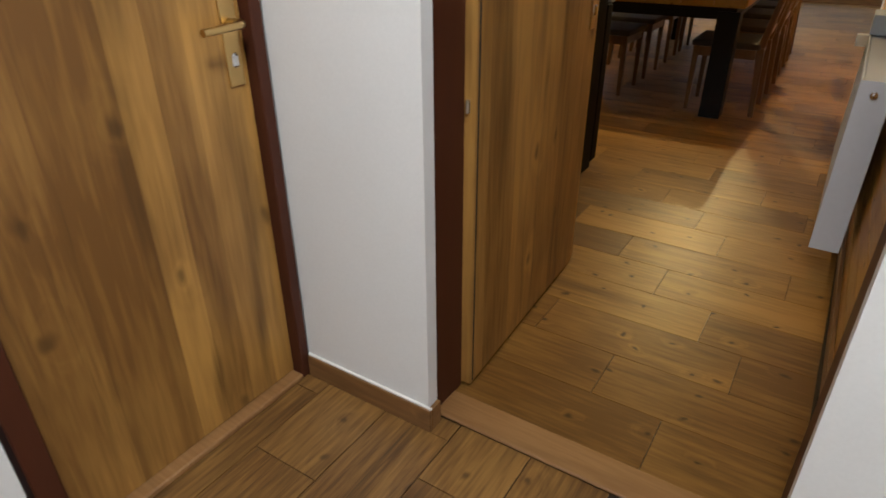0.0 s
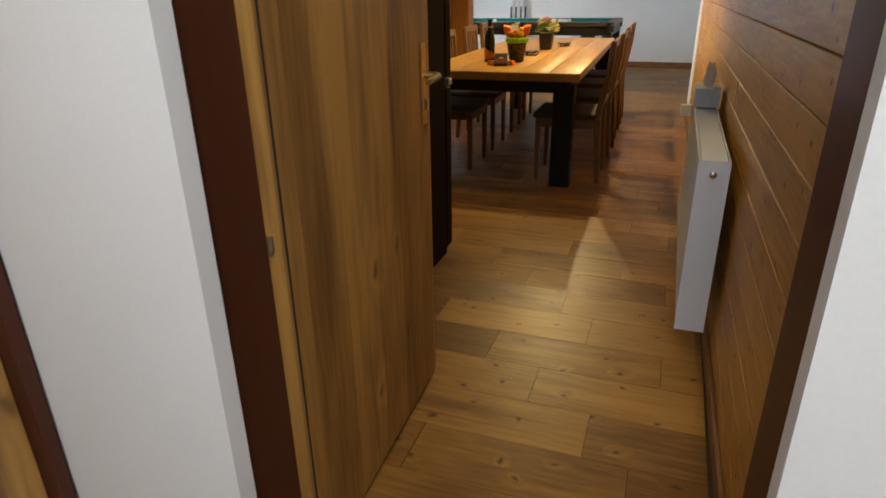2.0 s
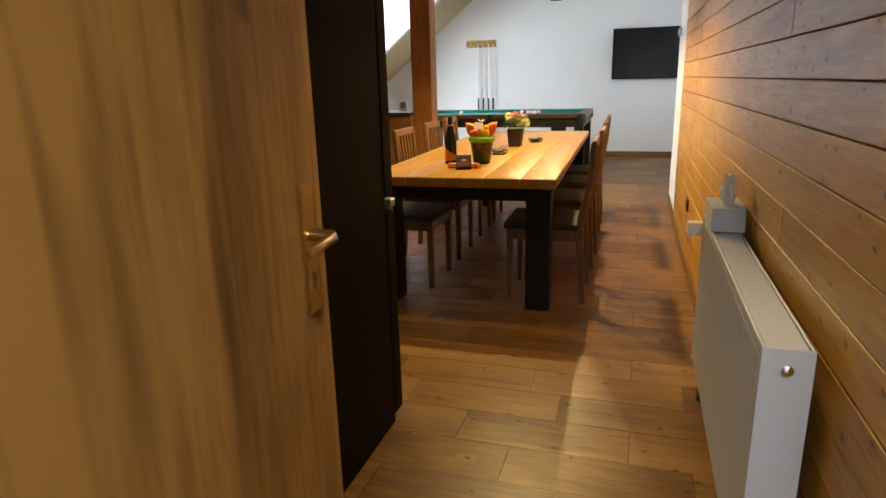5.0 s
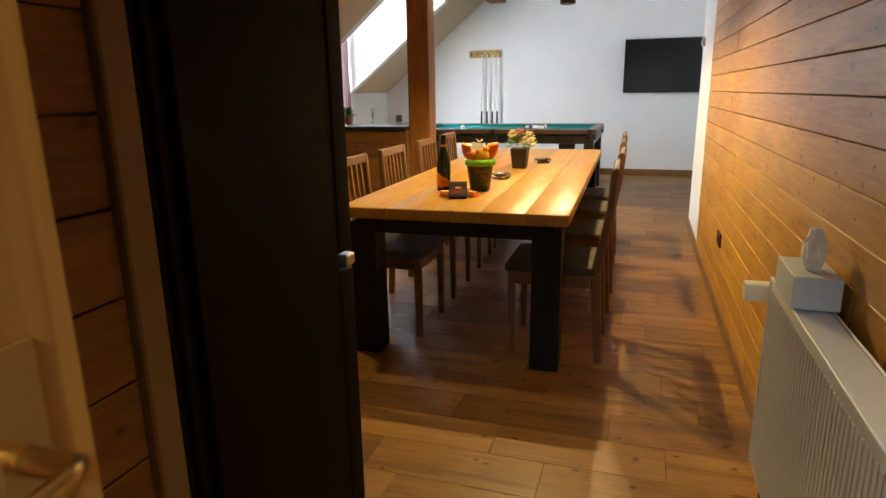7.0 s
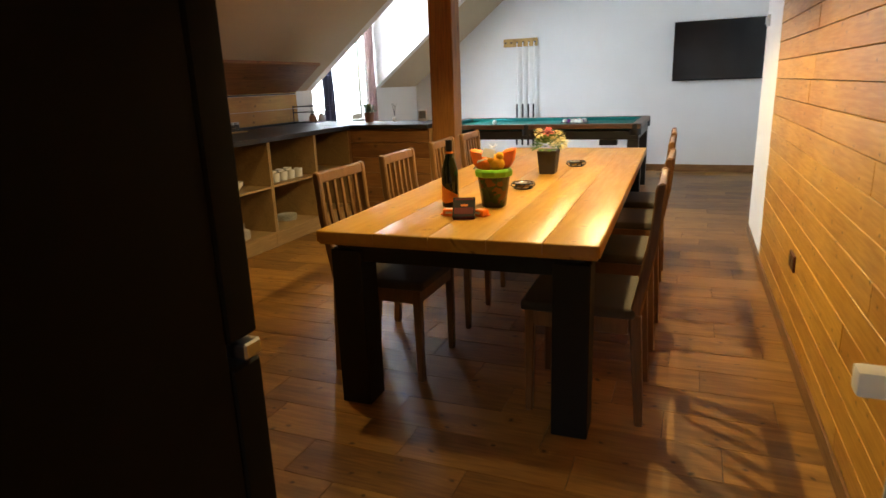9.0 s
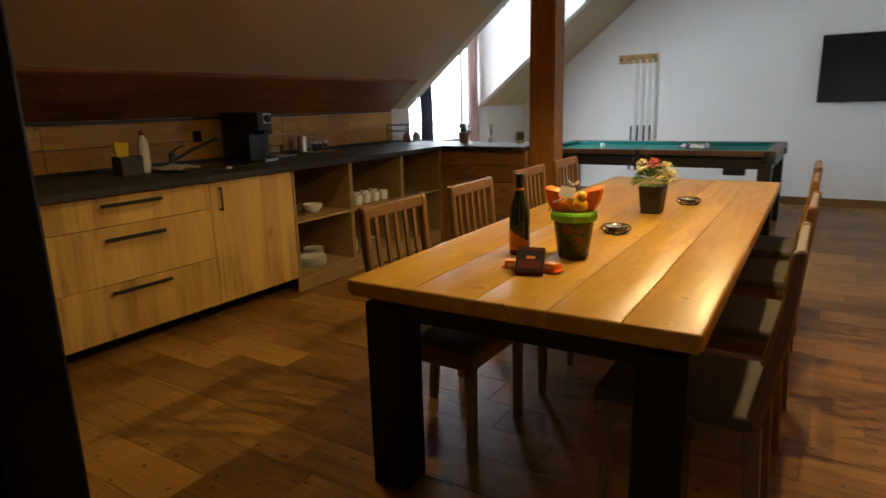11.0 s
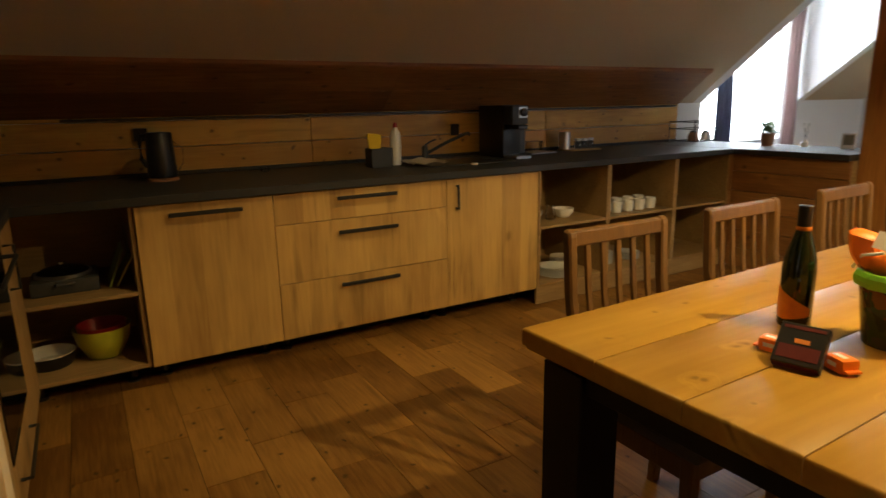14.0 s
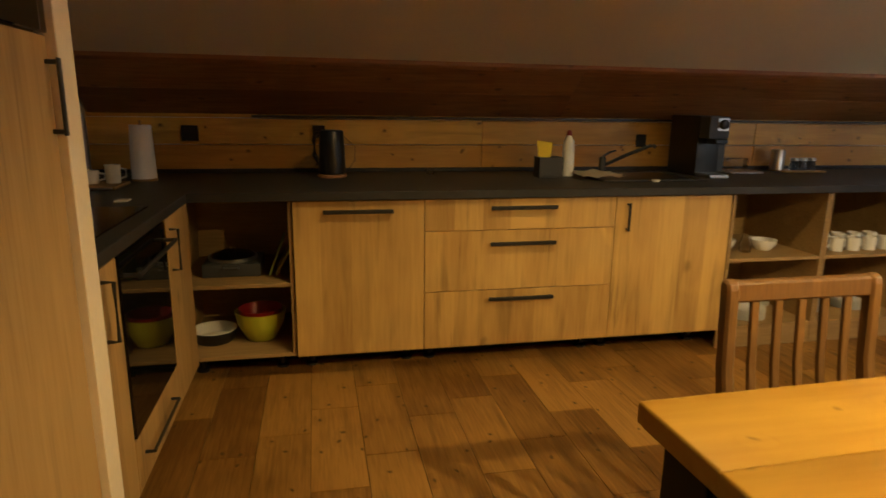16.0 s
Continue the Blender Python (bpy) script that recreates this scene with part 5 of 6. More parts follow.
# ---- on the worktop ----
W0 = 0.9105
coffee = thing("coffee_machine", (-3.62, 5.25, W0), "black bean-to-cup coffee machine with a chrome dial and drip tray", "coffee machine")
part("body", box(-3.90, -3.60, 5.12, 5.27, W0, W0 + 0.355, 0.012, seg=2), BLACK, coffee, smooth=40)
part("head", box(-3.599, -3.50, 5.125, 5.255, W0 + 0.225, W0 + 0.350, 0.010, seg=2), GREYBLACK, coffee, smooth=40)
part("panel", box(-3.4995, -3.494, 5.175, 5.245, W0 + 0.27, W0 + 0.342, 0.002), STEEL, coffee, "steel control panel")
part("dial", turned(lathe([(0, 0), (0.028, 0), (0.028, 0.012), (0.022, 0.016), (0, 0.016)], 0, 0, 20), pose(-3.494, 5.21, W0 + 0.306, 0, 90)), BLACK, coffee, "round black dial", smooth=40)
part("spout", box(-3.56, -3.47, 5.15, 5.235, W0 + 0.195, W0 + 0.224, 0.006), BLACK, coffee)
part("water_tank", box(-3.80, -3.62, 5.272, 5.33, W0 + 0.02, W0 + 0.26, 0.008), GREYBLACK, coffee)
part("drip_tray", box(-3.61, -3.46, 5.13, 5.255, W0, W0 + 0.022, 0.004), STEEL, coffee, "steel drip tray")
wf = thing("wall_socket", (-3.98, 4.98, 1.1), "black double wall socket on the pine boards", "socket")
part("plate", box(-3.981, -3.972, 4.93, 5.00, 1.06, 1.14, 0.003), BLACK, wf)
wf = thing("wall_socket", (-3.98, 2.33, 1.1), "black square wall socket on the pine boards", "socket")
part("plate", box(-3.9805, -3.970, 2.17, 2.26, 1.09, 1.175, 0.003), BLACK, wf)
wf = thing("wall_socket", (-3.98, 2.92, 1.1), "black wall socket behind the kettle", "socket")
part("plate", box(-3.9805, -3.945, 2.885, 2.955, 1.11, 1.18, 0.003), BLACK, wf)

x, y = -3.72, 2.985
kettle = thing("kettle", (x, y, W0), "tall black electric kettle on a round base", "kettle")
part("base", lathe([(0, W0), (0.078, W0), (0.080, W0 + 0.012), (0.070, W0 + 0.018), (0, W0 + 0.018)], x, y, 28), TERRACOTTA, kettle, "copper-coloured base ring", smooth=40)
part("body", lathe([(0, W0 + 0.019), (0.072, W0 + 0.019), (0.074, W0 + 0.03), (0.064, W0 + 0.245), (0.058, W0 + 0.252), (0, W0 + 0.255)], x, y, 28), BLACK, kettle, smooth=40)
part("handle", tube([(x, y - 0.056, W0 + 0.238), (x, y - 0.084, W0 + 0.236), (x, y - 0.094, W0 + 0.20), (x, y - 0.092, W0 + 0.12), (x, y - 0.068, W0 + 0.075)], 0.012, 8), BLACK, kettle, smooth=50)
cable = thing("cable", (-3.93, 3.1, W0), "thin black appliance cable against the boards", "cable")
part("cord", tube([(-3.945, 2.95, 1.15), (-3.93, 3.05, 1.13), (-3.92, 3.125, 1.06), (-3.93, 3.12, 0.98), (-3.90, 3.07, 0.917)], 0.0022, 6), BLACK, cable, smooth=60)

x, y = -3.62, 4.20
caddy = thing("washing_up_caddy", (x, y, W0), "square anthracite sink caddy holding a yellow sponge cloth", "caddy")
bm = box(x - 0.05, x + 0.05, y - 0.07, y + 0.07, W0, W0 + 0.01)
box(x + 0.042, x + 0.05, y - 0.07, y + 0.07, W0 + 0.01, W0 + 0.115, 0.002, bm=bm)
box(x - 0.05, x - 0.042, y - 0.07, y + 0.07, W0 + 0.01, W0 + 0.115, 0.002, bm=bm)
box(x - 0.042, x + 0.042, y - 0.07, y - 0.062, W0 + 0.01, W0 + 0.115, 0.002, bm=bm)
box(x - 0.042, x + 0.042, y + 0.062, y + 0.07, W0 + 0.01, W0 + 0.115, 0.002, bm=bm)
part("holder", bm, GREYBLACK, caddy)
bm = prism([(-0.035, 0.0), (0.03, 0.0), (0.045, 0.12), (-0.05, 0.13)], 'x', -0.006, 0.006, bevel=0.003)
bmesh.ops.transform(bm, matrix=pose(x, y - 0.025, W0 + 0.075), verts=bm.verts)
part("sponge_cloth", bm, plain("yellow_cloth", (0.75, 0.52, 0.03), 0.85, vary=0.08), caddy, "yellow cloth")
x, y = -3.66, 4.335
soap = thing("soap_bottle", (x, y, W0), "slim white washing-up liquid bottle", "bottle")
part("body", lathe([(0, W0), (0.033, W0), (0.035, W0 + 0.01), (0.034, W0 + 0.16), (0.031, W0 + 0.20), (0.016, W0 + 0.222), (0.013, W0 + 0.232), (0, W0 + 0.233)], x, y, 20), WHITE_PLASTIC, soap, smooth=50)
part("cap", lathe([(0.015, W0 + 0.2335), (0.014, W0 + 0.252), (0.008, W0 + 0.262), (0, W0 + 0.264)], x, y, 16), RED, soap, "red cap", smooth=50)
sink = thing("sink", (-3.62, 4.75, W0), "anthracite composite sink set in the worktop", "sink")
bm = box(-3.86, -3.36, 4.42, 4.445, W0, W0 + 0.006, 0.002)
box(-3.86, -3.36, 5.025, 5.05, W0, W0 + 0.006, 0.002, bm=bm)
box(-3.86, -3.835, 4.445, 5.025, W0, W0 + 0.006, 0.002, bm=bm)
box(-3.385, -3.36, 4.445, 5.025, W0, W0 + 0.006, 0.002, bm=bm)
part("rim", bm, GREYBLACK, sink)
part("basin", box(-3.834, -3.386, 4.446, 5.024, W0 - 0.0002, W0 + 0.001), BLACK, sink, "dark basin")
tap = thing("kitchen_tap", (-3.80, 4.62, W0), "dark kitchen tap with a long slanting spout", "tap")
part("body", lathe([(0, W0), (0.027, W0), (0.027, W0 + 0.01), (0.021, W0 + 0.02), (0.021, W0 + 0.09), (0.015, W0 + 0.10), (0, W0 + 0.10)], -3.80, 4.62, 16), GREYBLACK, tap, smooth=40)
part("spout", tube([(-3.79, 4.63, W0 + 0.05), (-3.72, 4.73, W0 + 0.115), (-3.645, 4.84, W0 + 0.175), (-3.635, 4.86, W0 + 0.178), (-3.63, 4.87, W0 + 0.165)], 0.0105, 8), GREYBLACK, tap, smooth=50)
part("lever", tube([(-3.80, 4.62, W0 + 0.10), (-3.79, 4.66, W0 + 0.128), (-3.77, 4.69, W0 + 0.14)], 0.007, 6), GREYBLACK, tap, smooth=50)
cloth = thing("dish_cloth", (-3.45, 4.55, W0), "crumpled pale dish cloth at the sink", "cloth")
bm = bmesh.new()
random.seed(4)
N_ = 12
g = [[bm.verts.new((-3.66 + 0.28 * i / N_ + random.uniform(-0.004, 0.004), 4.33 + 0.24 * j / N_ + 0.02 * math.sin(i), W0 + 0.016 + 0.016 * abs(math.sin(i * 0.9 + j * 0.5)) + 0.022 * math.exp(-((i - 6) ** 2 + (j - 6) ** 2) / 10))) for j in range(N_ + 1)] for i in range(N_ + 1)]
for i in range(N_):
    for j in range(N_):
        bm.faces.new((g[i][j], g[i + 1][j], g[i + 1][j + 1], g[i][j + 1]))
bmesh.ops.solidify(bm, geom=bm.faces[:], thickness=0.006)
part("cloth", bm, plain("pale_beige_cloth", (0.62, 0.56, 0.47), 0.9, bump=0.4, scale=200, vary=0.08), cloth, smooth=60)
plug = thing("sink_stopper", (-3.37, 4.80, W0), "small white dish beside the sink", "dish")
part("disc", lathe([(0, W0), (0.02, W0), (0.024, W0 + 0.012), (0, W0 + 0.010)], -3.345, 4.72, 14), PORCELAIN, plug, smooth=40)
gl = thing("small_glass", (-3.82, 3.55, W0), "tiny clear glass on the worktop", "glass")
part("glass", lathe([(0, W0), (0.022, W0), (0.026, W0 + 0.035), (0.023, W0 + 0.035), (0.019, W0 + 0.004), (0, W0 + 0.004)], -3.82, 3.55, 14), CLEAR, gl, smooth=40)
tray = thing("serving_tray", (-3.86, 5.62, W0), "flat white and steel tray behind the coffee machine", "tray")
part("tray", box(-3.90, -3.70, 5.45, 5.68, W0, W0 + 0.012, 0.004), STEEL, tray)
part("glass_rack", box(-3.93, -3.84, 5.46, 5.67, W0 + 0.0125, W0 + 0.085, 0.004), CLEAR, tray, "row of small clear glasses")
jars = thing("condiment_set", (-3.85, 6.0, W0), "gold-edged tray with steel canister and small glass jars", "condiment set")
part("tray", box(-3.90, -3.72, 5.86, 6.16, W0, W0 + 0.010, 0.003), BRASS, jars, "gold-coloured tray")
part("canister", lathe([(0, W0 + 0.0102), (0.042, W0 + 0.0102), (0.042, W0 + 0.13), (0.036, W0 + 0.14), (0, W0 + 0.142)], -3.86, 5.90, 20), STEEL, jars, "steel canister", smooth=40)
for yy in (5.98, 6.045, 6.11):
    j = part("jar", lathe([(0, W0 + 0.0102), (0.029, W0 + 0.0102), (0.031, W0 + 0.03), (0.024, W0 + 0.07), (0, W0 + 0.071)], -3.80, yy, 16), CLEAR, jars, "small clear glass jar", smooth=40)
    part("lid", lathe([(0.025, W0 + 0.0712), (0.025, W0 + 0.088), (0, W0 + 0.092)], -3.80, yy, 16), STEEL, j, "steel lid", smooth=40)

x, y = -3.62, 2.05
towel = thing("paper_towel", (x, y, W0), "white kitchen paper roll standing on a holder", "kitchen roll")
part("roll", lathe([(0.02, W0 + 0.012), (0.060, W0 + 0.012), (0.050, W0 + 0.275), (0.02, W0 + 0.275), (0.02, W0 + 0.012)], x, y, 28), PAPER, towel, smooth=40)
part("holder", lathe([(0, W0), (0.062, W0), (0.062, W0 + 0.010), (0.008, W0 + 0.0105), (0.007, W0 + 0.295), (0, W0 + 0.30)], x, y, 20), OAK_CARCASS, towel, "wooden holder", smooth=40)


def mug(x, y, z, r=0.036, h=0.075, parent=None, side=1, name="mug", label="white porcelain mug on the open shelf", group="white mugs", mat=None):
    m = thing(name, (x, y, z), label, "mug", group)
    part("cup", lathe([(0, z), (r * 0.85, z), (r * 0.9, z + 0.004), (r, z + h), (r - 0.004, z + h), (r * 0.82, z + 0.008), (0, z + 0.007)], x, y, 20), mat or PORCELAIN, m, smooth=40)
    part("handle", tube([(x, y + side * r * 0.93, z + h * 0.8), (x, y + side * (r + 0.022), z + h * 0.75), (x, y + side * (r + 0.022), z + h * 0.35), (x, y + side * r * 0.9, z + h * 0.25)], 0.005, 6), mat or PORCELAIN, m, smooth=50)
    return m


board = thing("small_tray", (-3.33, 1.93, W0), "pale wooden tray with steel edge by the hob, carrying cups", "tray")
part("tray", box(-3.48, -3.24, 1.78, 2.02, W0, W0 + 0.014, 0.003), OAK_CARCASS, board)
part("rim", box(-3.2395, -3.232, 1.79, 2.01, W0 + 0.002, W0 + 0.012, 0.002), STEEL, board, "steel edge")
mug(-3.40, 1.97, W0 + 0.0145, 0.035, 0.085, label="white mug on the small tray", group="cups by the hob")
mug(-3.38, 1.88, W0 + 0.0145, 0.037, 0.06, label="low white cup on the small tray", group="cups by the hob")
hob = thing("hob", (-2.45, 2.0, W0), "black glass hob set in the worktop", "hob")
part("glass_plate", box(-2.72, -2.14, 1.80, 2.28, W0, W0 + 0.006, 0.002), SCREEN, hob)
spoon = thing("spoon", (-2.9, 2.1, W0), "white spoon rest on the dark worktop", "spoon rest")
part("dish", box(-2.93, -2.86, 2.12, 2.17, W0, W0 + 0.006, 0.003), PORCELAIN, spoon)

# ---- in the open shelves ----
S1, S0 = 0.5155, 0.1335


def bowl(name, x, y, z, r, h, mat, label, group="", seg=28, t=0.004):
    b = thing(name, (x, y, z), label, "bowl", group)
    part("bowl", lathe([(0, z), (r * 0.5, z), (r * 0.58, z + 0.005), (r * 0.9, z + h * 0.55), (r, z + h), (r - t, z + h), (r * 0.88 - t, z + h * 0.55), (r * 0.5, z + 0.01), (0, z + 0.009)], x, y, seg), mat, b, smooth=50)
    return b


bowl("bowl", -3.30, 5.41, S1, 0.072, 0.062, PORCELAIN, "white porcelain bowl on the upper shelf", "white bowls")
bowl("bowl", -3.33, 5.17, S1, 0.068, 0.065, PORCELAIN, "white porcelain bowl behind the cabinet side", "white bowls")
jug = thing("glass_jug", (-3.27, 5.27, S1), "small glass jug with a bright highlight", "jug")
part("jug", lathe([(0, S1), (0.03, S1), (0.034, S1 + 0.05), (0.022, S1 + 0.085), (0.026, S1 + 0.10), (0.023, S1 + 0.10), (0.019, S1 + 0.085), (0.031, S1 + 0.05), (0.027, S1 + 0.004), (0, S1 + 0.004)], -3.27, 5.27, 18), CLEAR, jug, smooth=50)
for i in range(2):
    for j in range(5):
        mug(-3.22 - i * 0.13, 5.715 + j * 0.112 + i * 0.02, S1, 0.040, 0.076)


def plates(x, y, z, r, n, label):
    p = thing("stack_of_plates", (x, y, z), label, "plates", "stacks of plates")
    for k in range(n):
        zz = z + k * 0.011
        part("plate", lathe([(0, zz), (r * 0.6, zz), (r, zz + 0.010), (r, zz + 0.0125), (r * 0.6, zz + 0.004), (0, zz + 0.004)], x, y, 26), PORCELAIN, p, smooth=40)
    return p


plates(-3.25, 5.30, S0, 0.112, 6, "stack of six white plates on the lower shelf")
plates(-3.47, 5.17, S0, 0.095, 9, "taller stack of white plates behind the bowls")
plates(-3.30, 5.78, S0, 0.08, 8, "stack of small white saucers")
plates(-3.30, 6.05, S0, 0.085, 5, "low stack of white plates")
plates(-3.44, 5.52, S0, 0.08, 6, "stack of white bowls and plates at the back")

dish = thing("casserole", (-3.40, 2.50, 0.4805), "dark blue-grey roasting dish with a glass lid and metal knob", "casserole")
bm = box(-3.53, -3.27, 2.35, 2.62, 0.4805, 0.545, 0.012, seg=2)
part("dish", bm, GREYBLACK, dish, smooth=40)
part("handle", tube([(-3.265, 2.45, 0.53), (-3.245, 2.455, 0.53), (-3.245, 2.515, 0.53), (-3.265, 2.52, 0.53)], 0.006, 6), GREYBLACK, dish, smooth=40)
part("rim", lathe([(0.105, 0.5455), (0.115, 0.5455), (0.118, 0.560), (0.108, 0.562), (0.105, 0.5455)], -3.40, 2.48, 28), STEEL, dish, "steel rim", smooth=40)
part("lid", lathe([(0.107, 0.562), (0.085, 0.578), (0.04, 0.588), (0, 0.590), (0, 0.586), (0.04, 0.584), (0.083, 0.574), (0.105, 0.562)], -3.40, 2.48, 28), CLEAR, dish, "domed glass lid", smooth=60)
part("knob", lathe([(0.006, 0.590), (0.016, 0.598), (0.016, 0.606), (0, 0.608)], -3.40, 2.48, 14), CHROME, dish, "metal knob", smooth=40)
for k, (dy, tilt) in enumerate(((0.0, 22), (0.03, 30))):
    b = thing("tray_green", (-3.4, 2.68 + dy, 0.4805), "pale green board leaning against the shelf side", "board")
    bm = box(-0.10, 0.10, -0.004, 0.004, 0.0, 0.185, 0.002)
    bmesh.ops.transform(bm, matrix=pose(-3.38, 2.66 + dy, 0.482, -tilt), verts=bm.verts)
    part("board", bm, LEAF_PALE if k == 0 else OLIVE, b)
bowl("mixing_bowl", -3.36, 2.60, S0, 0.125, 0.150, OLIVE, "large yellow-green mixing bowl with a pouring lip", t=0.005)
bowl("mixing_bowl", -3.36, 2.60, S0 + 0.045, 0.108, 0.118, RED, "dark red bowl nested in the green one", t=0.005)
b = thing("baking_dish", (-3.36, 2.38, S0), "round black baking dish with a white inside", "dish")
part("outside", lathe([(0, S0), (0.085, S0), (0.098, S0 + 0.012), (0.108, S0 + 0.062), (0.105, S0 + 0.062), (0.094, S0 + 0.014), (0, S0 + 0.012)], -3.36, 2.375, 28), BLACK, b, smooth=40)
part("inside", lathe([(0, S0 + 0.0125), (0.092, S0 + 0.0145), (0.104, S0 + 0.064), (0.109, S0 + 0.066), (0.109, S0 + 0.063), (0.1075, S0 + 0.0622)], -3.36, 2.375, 28), PORCELAIN, b, "white enamel inside", smooth=40)

# ---- on the bar ----
x, y = -3.10, 7.33
plant = thing("potted_plant", (x, y, 0.9115), "small green plant in a pale brown pot on the bar", "potted plant")
part("pot", lathe([(0, 0.9115), (0.040, 0.9115), (0.052, 0.99), (0.055, 1.01), (0.050, 1.01), (0.046, 0.985), (0, 0.985)], x, y, 22), TERRACOTTA, plant, smooth=40)
bm = bmesh.new()
random.seed(31)
for k in range(170):
    a, e = random.uniform(0, 6.28), random.uniform(0.0, 1.4)
    d = Vector((math.cos(a) * math.cos(e), math.sin(a) * math.cos(e), math.sin(e)))
    leaf(bm, Vector((x, y, 1.00)) + d * random.uniform(0.02, 0.085), d, random.uniform(0.025, 0.050), 0.35)
part("foliage", bm, GREEN_LEAF, plant, "small dark green leaves")
x, y = -2.84, 7.40
diff = thing("reed_diffuser", (x, y, 0.9115), "small white reed diffuser with thin sticks", "diffuser")
part("bottle", lathe([(0, 0.9115), (0.027, 0.9115), (0.028, 0.945), (0.012, 0.955), (0.012, 0.968), (0, 0.968)], x, y, 16), WHITE_PLASTIC, diff, smooth=40)
for k in range(4):
    part("stick", tube([(x, y, 0.969), (x - 0.02 + 0.013 * k, y + 0.006 * k - 0.01, 1.09)], 0.0015, 4), GREYBLACK, diff)
x, y = -2.50, 7.34
fr = thing("digital_thermometer", (x, y, 0.9115), "small white framed display leaning back on the bar", "display")
m4 = pose(x, y, 0.9125, -14, 0, 18)
part("frame", turned(box(-0.045, 0.045, -0.008, 0.008, 0.0, 0.115, 0.004), m4), PORCELAIN, fr)
part("screen", turned(box(-0.032, 0.032, -0.0092, -0.0082, 0.028, 0.100), m4), plain("grey_display", (0.16, 0.18, 0.17), 0.3), fr, "grey display")
rk = thing("wire_rack", (-3.80, 7.42, 0.9115), "black wire basket rack with small jars in the corner", "wire rack")
bm = bmesh.new()
for z in (0.925, 1.03, 1.09):
    tube([(-3.93, 7.18, z), (-3.66, 7.18, z), (-3.66, 7.52, z), (-3.93, 7.52, z)], 0.004, 6, bm=bm, closed=True)
for (xx, yy) in ((-3.93, 7.18), (-3.66, 7.18), (-3.66, 7.52), (-3.93, 7.52)):
    tube([(xx, yy, 0.912), (xx, yy, 1.10)], 0.004, 6, bm=bm)
for k in range(5):
    tube([(-3.93 + 0.27 * k / 4, 7.18, 0.925), (-3.93 + 0.27 * k / 4, 7.52, 0.925)], 0.003, 5, bm=bm)
part("wire_frame", bm, BLACK_METAL, rk, smooth=50)
for yy, m in ((7.26, TERRACOTTA), (7.43, PORCELAIN)):
    j = thing("jar", (-3.74, yy, 0.929), "small round jar in the wire rack", "jar", "jars in the rack")
    part("body", lathe([(0, 0.929), (0.038, 0.929), (0.045, 0.955), (0.038, 0.99), (0.026, 1.0), (0, 1.0)], -3.74, yy, 18), m, j, smooth=50)
    part("lid", lathe([(0.027, 1.0005), (0.028, 1.01), (0, 1.018)], -3.74, yy, 18), BLACK, j, "black lid", smooth=50)

# ---- on the pool table ----
BALL = [("white_ball_paint", (0.78, 0.77, 0.72)), ("red_ball_paint", (0.5, 0.03, 0.03)), ("blue_ball_paint", (0.03, 0.06, 0.35)), ("orange_ball_paint", (0.7, 0.2, 0.02)), ("violet_ball_paint", (0.15, 0.03, 0.22))]
BMATS = [plain(n, c, 0.15, vary=0.04) for n, c in BALL]


def ball(x, y, mat, label):
    bm = bmesh.new()
    bmesh.ops.create_icosphere(bm, subdivisions=3, radius=0.0285, matrix=pose(x, y, 0.804))
    b = tagged(part("pool_ball", bm, mat, smooth=60), label, "pool ball", "pool balls")
    return b


ball(-2.18, 8.75, BMATS[0], "white cue ball on the green cloth")
n = 0
for r in range(5):
    for k in range(r + 1):
        m = BMATS[(n * 3 + 1) % 5] if n % 2 else BMATS[0]
        ball(-1.34 + r * 0.05, 8.78 + (k - r / 2) * 0.058, m, "pool ball racked in a triangle on the cloth")
        n += 1
tri = tagged(part("ball_triangle", tube([(-1.385, 8.78, 0.79), (-1.095, 8.945, 0.79), (-1.095, 8.615, 0.79)], 0.009, 6, closed=True), BLACK), "black plastic ball triangle round the racked balls", "ball triangle")
cuebox = thing("ball_return", (-0.85, 8.13, 0.58), "black ball return box under the pool table rail", "box")
part("box", box(-0.86, -0.68, 8.125, 8.22, 0.595, 0.653, 0.004), BLACK, cuebox)

# ---- floor tiles ----
FP, FLN, TOP = 0.2035, 0.60, 0.0
floor_ob = bpy.data.objects["floor"]
random.seed(11)
OFF = {-0: 0}
shift = [(r * 0.2 + (0.07 if r % 4 == 2 else 0)) % FLN for r in range(60)]


def tile_mesh(name, length, width, material):
    bm = box(-length / 2, length / 2, -width / 2, width / 2, -0.0055, 0.0)
    me = bpy.data.meshes.new(name)
    bm.to_mesh(me)
    bm.free()
    me.materials.append(material)
    return me


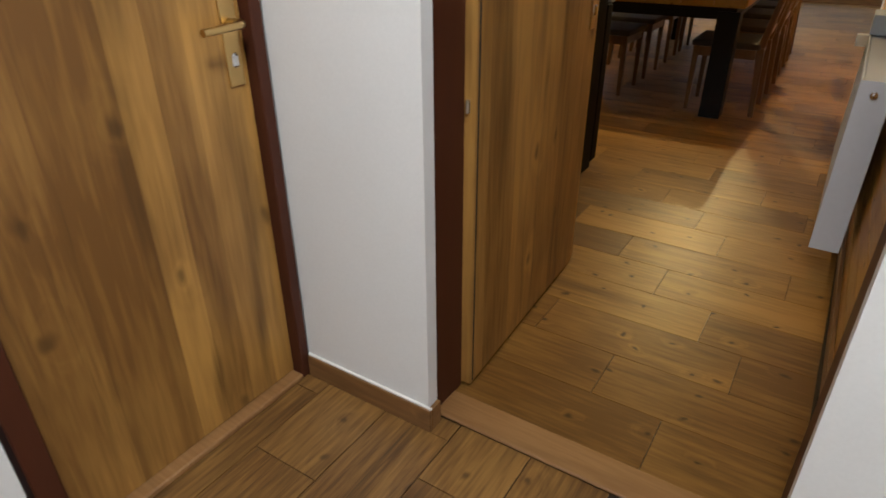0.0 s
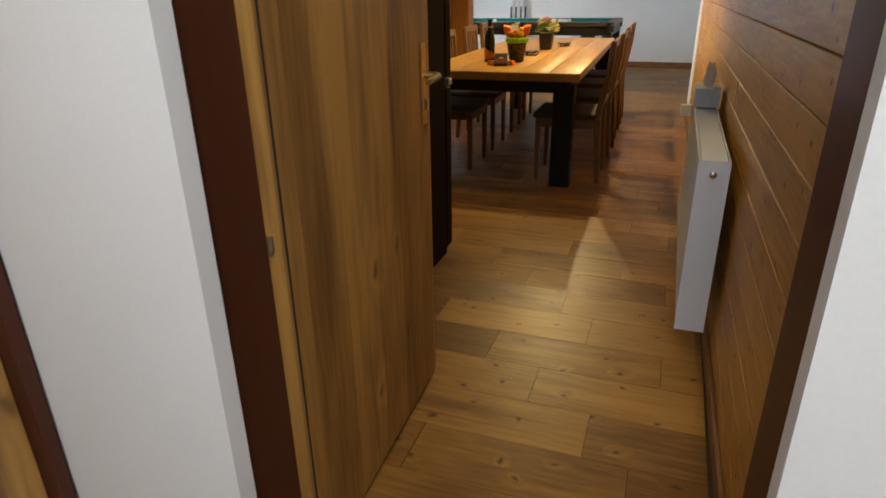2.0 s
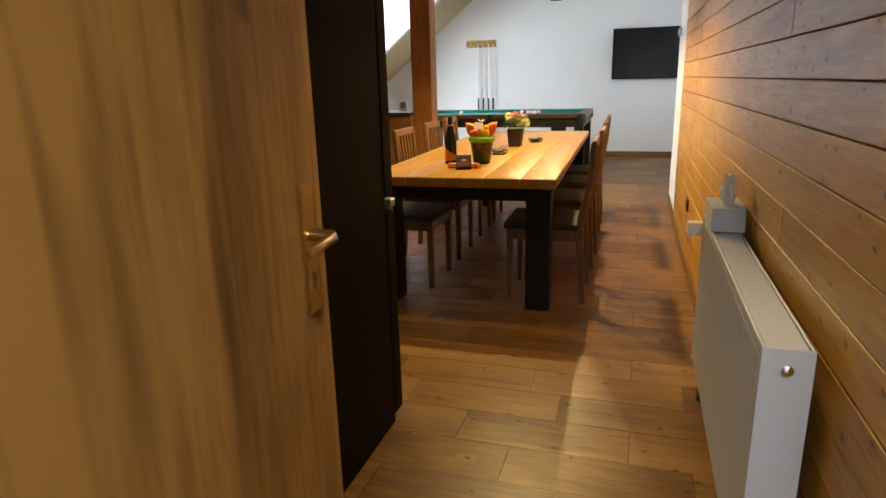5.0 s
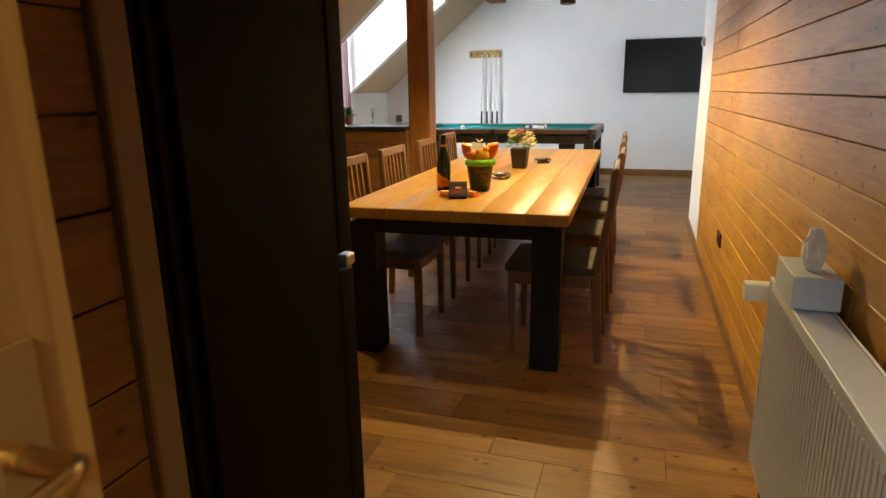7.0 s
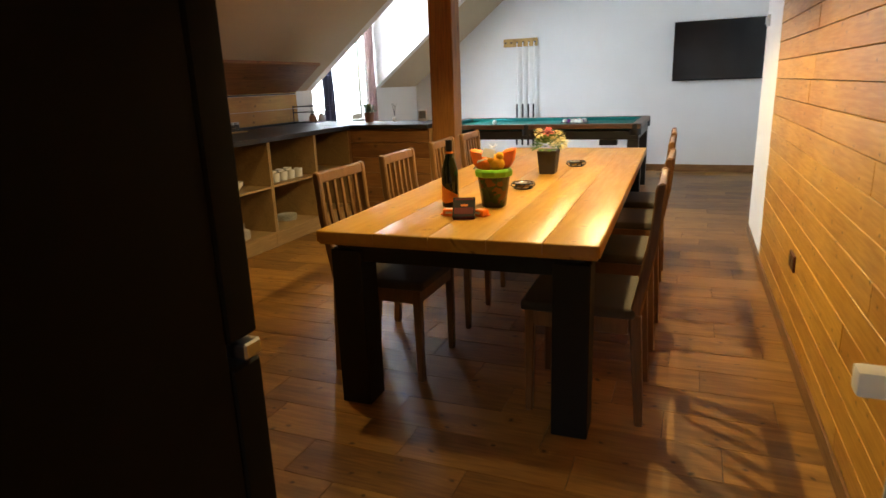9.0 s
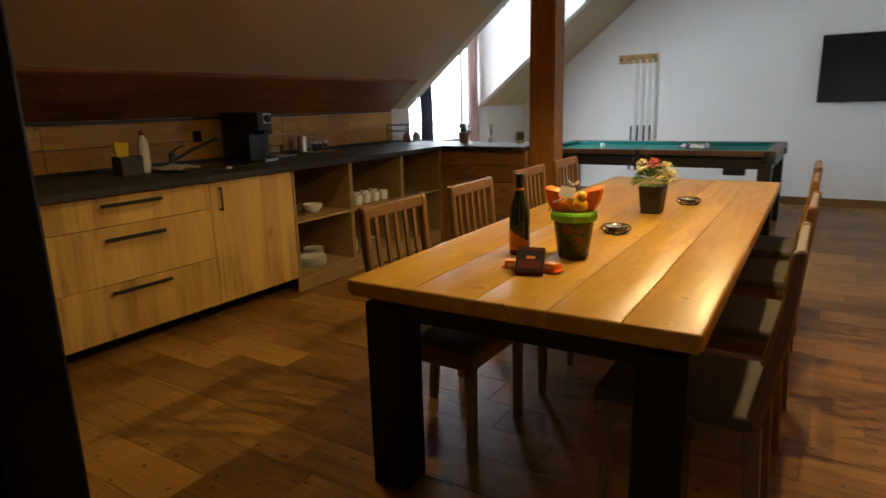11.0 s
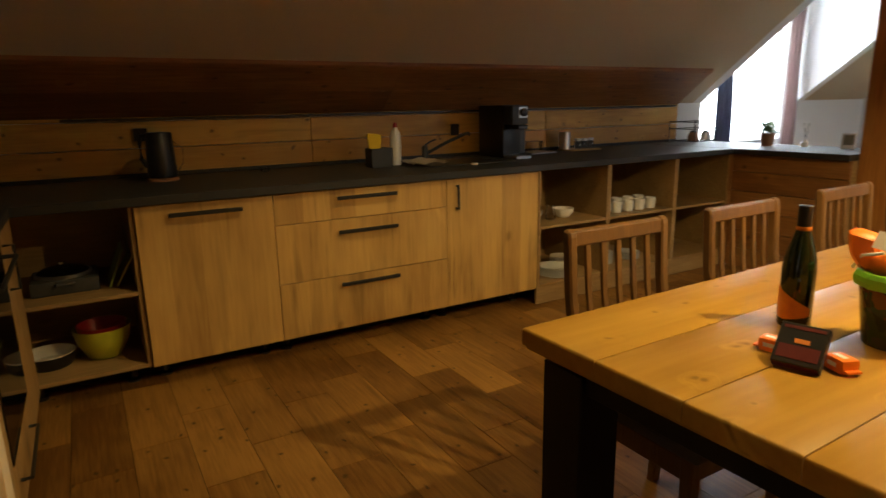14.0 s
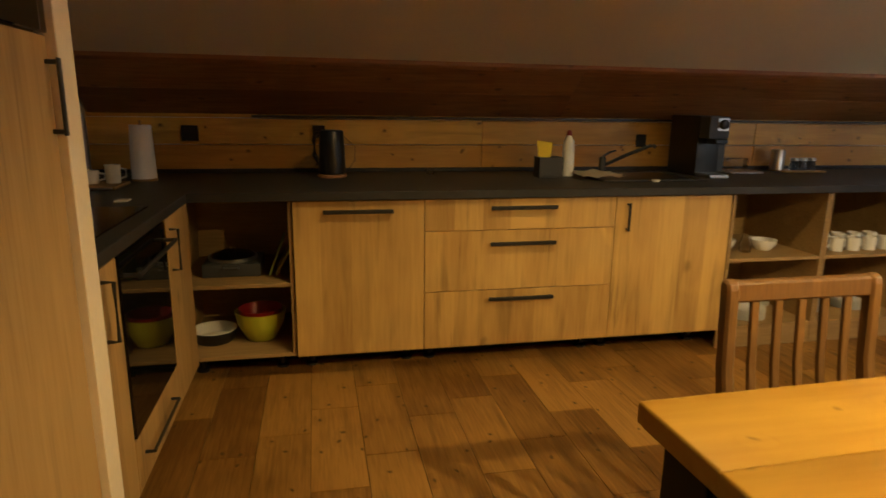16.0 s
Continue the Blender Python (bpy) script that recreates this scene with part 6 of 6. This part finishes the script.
full = tile_mesh("tile", FLN - 0.0022, FP - 0.0022, FLOOR_P)
near, rest = [], bmesh.new()
rest_v, rest_f = [], []
ROW0 = 0.403
for r in range(51):
    y0, y1 = ROW0 + r * FP, min(ROW0 + (r + 1) * FP, FAR_Y)
    left, right_ = -3.99, (WALL_X + 0.03 if y1 < 7.0 else 3.39)
    x = left - shift[r]
    while x < right_:
        a, b = max(x, left), min(x + FLN, right_)
        x += FLN
        if b - a < 0.02 or (b < -0.97 and y1 < 1.6):
            continue
        cx, cy = (a + b) / 2, (y0 + y1) / 2
        if b - a > FLN - 0.01 and y1 - y0 > FP - 0.001 and cy < 6.6 and -3.2 < cx < 0.5:
            near.append((cx, cy))
        else:
            rest_v += [(a + 0.0011, y0 + 0.0011, 0), (b - 0.0011, y0 + 0.0011, 0), (b - 0.0011, y1 - 0.0011, 0), (a + 0.0011, y1 - 0.0011, 0)]
            rest_v += [(v[0], v[1], -0.0055) for v in rest_v[-4:]]
            n = len(rest_v) - 8
            rest_f += [(n, n + 1, n + 2, n + 3), (n, n + 4, n + 5, n + 1), (n + 1, n + 5, n + 6, n + 2), (n + 2, n + 6, n + 7, n + 3), (n + 3, n + 7, n + 4, n)]
near.sort(key=lambda c: abs(c[0] + 1.2) * 0.6 + abs(c[1] - 3.0))
for cx, cy in near[300:]:
    a, b, y0, y1 = cx - FLN / 2, cx + FLN / 2, cy - FP / 2, cy + FP / 2
    n = len(rest_v)
    q = [(a + 0.0011, y0 + 0.0011), (b - 0.0011, y0 + 0.0011), (b - 0.0011, y1 - 0.0011), (a + 0.0011, y1 - 0.0011)]
    rest_v += [(p[0], p[1], 0) for p in q] + [(p[0], p[1], -0.0055) for p in q]
    rest_f += [(n, n + 1, n + 2, n + 3), (n, n + 4, n + 5, n + 1), (n + 1, n + 5, n + 6, n + 2), (n + 2, n + 6, n + 7, n + 3), (n + 3, n + 7, n + 4, n)]
for cx, cy in near[:300]:
    ob = new("tile", full)
    ob.location = (cx, cy, 0)
    ob.parent = floor_ob
me = bpy.data.meshes.new("floor_tiles")
me.from_pydata(rest_v, [], rest_f)
me.materials.append(FLOOR_X)
tagged(new("floor_tiles", me), "brown wood-look floor tiles laid in running bond", kind="stuff").parent = floor_ob
part("tile", box(-0.328, -0.235, 0.2355, 0.2975, -0.0055, -0.0003), FLOOR_H, floor_ob)
# hall tiles run the other way
hall = tile_mesh("hall_tile", FP - 0.003, FLN - 0.003, FLOOR_H)
for i in range(13):
    x = -0.64 + (i - 1) * FP + FP / 2
    for j in range(6):
        y = 0.785 - (j + 0.5) * FLN - ((i * 0.23) % 0.6)
        if y < -2.55:
            continue
        top_y = 0.234 if x < -0.33 else (0.299 if x < 0.42 else 0.234)
        if y + FLN / 2 > top_y:
            b = box(x - FP / 2 + 0.0015, x + FP / 2 - 0.0015, y - FLN / 2 + 0.0015, min(top_y, y + FLN / 2 - 0.0015), -0.0055, 0.0) if y - FLN / 2 < top_y - 0.006 else None
            if b:
                part("tile", b, FLOOR_H, floor_ob)
        else:
            ob = new("tile", hall)
            ob.location = (x, y, 0)
            ob.parent = floor_ob
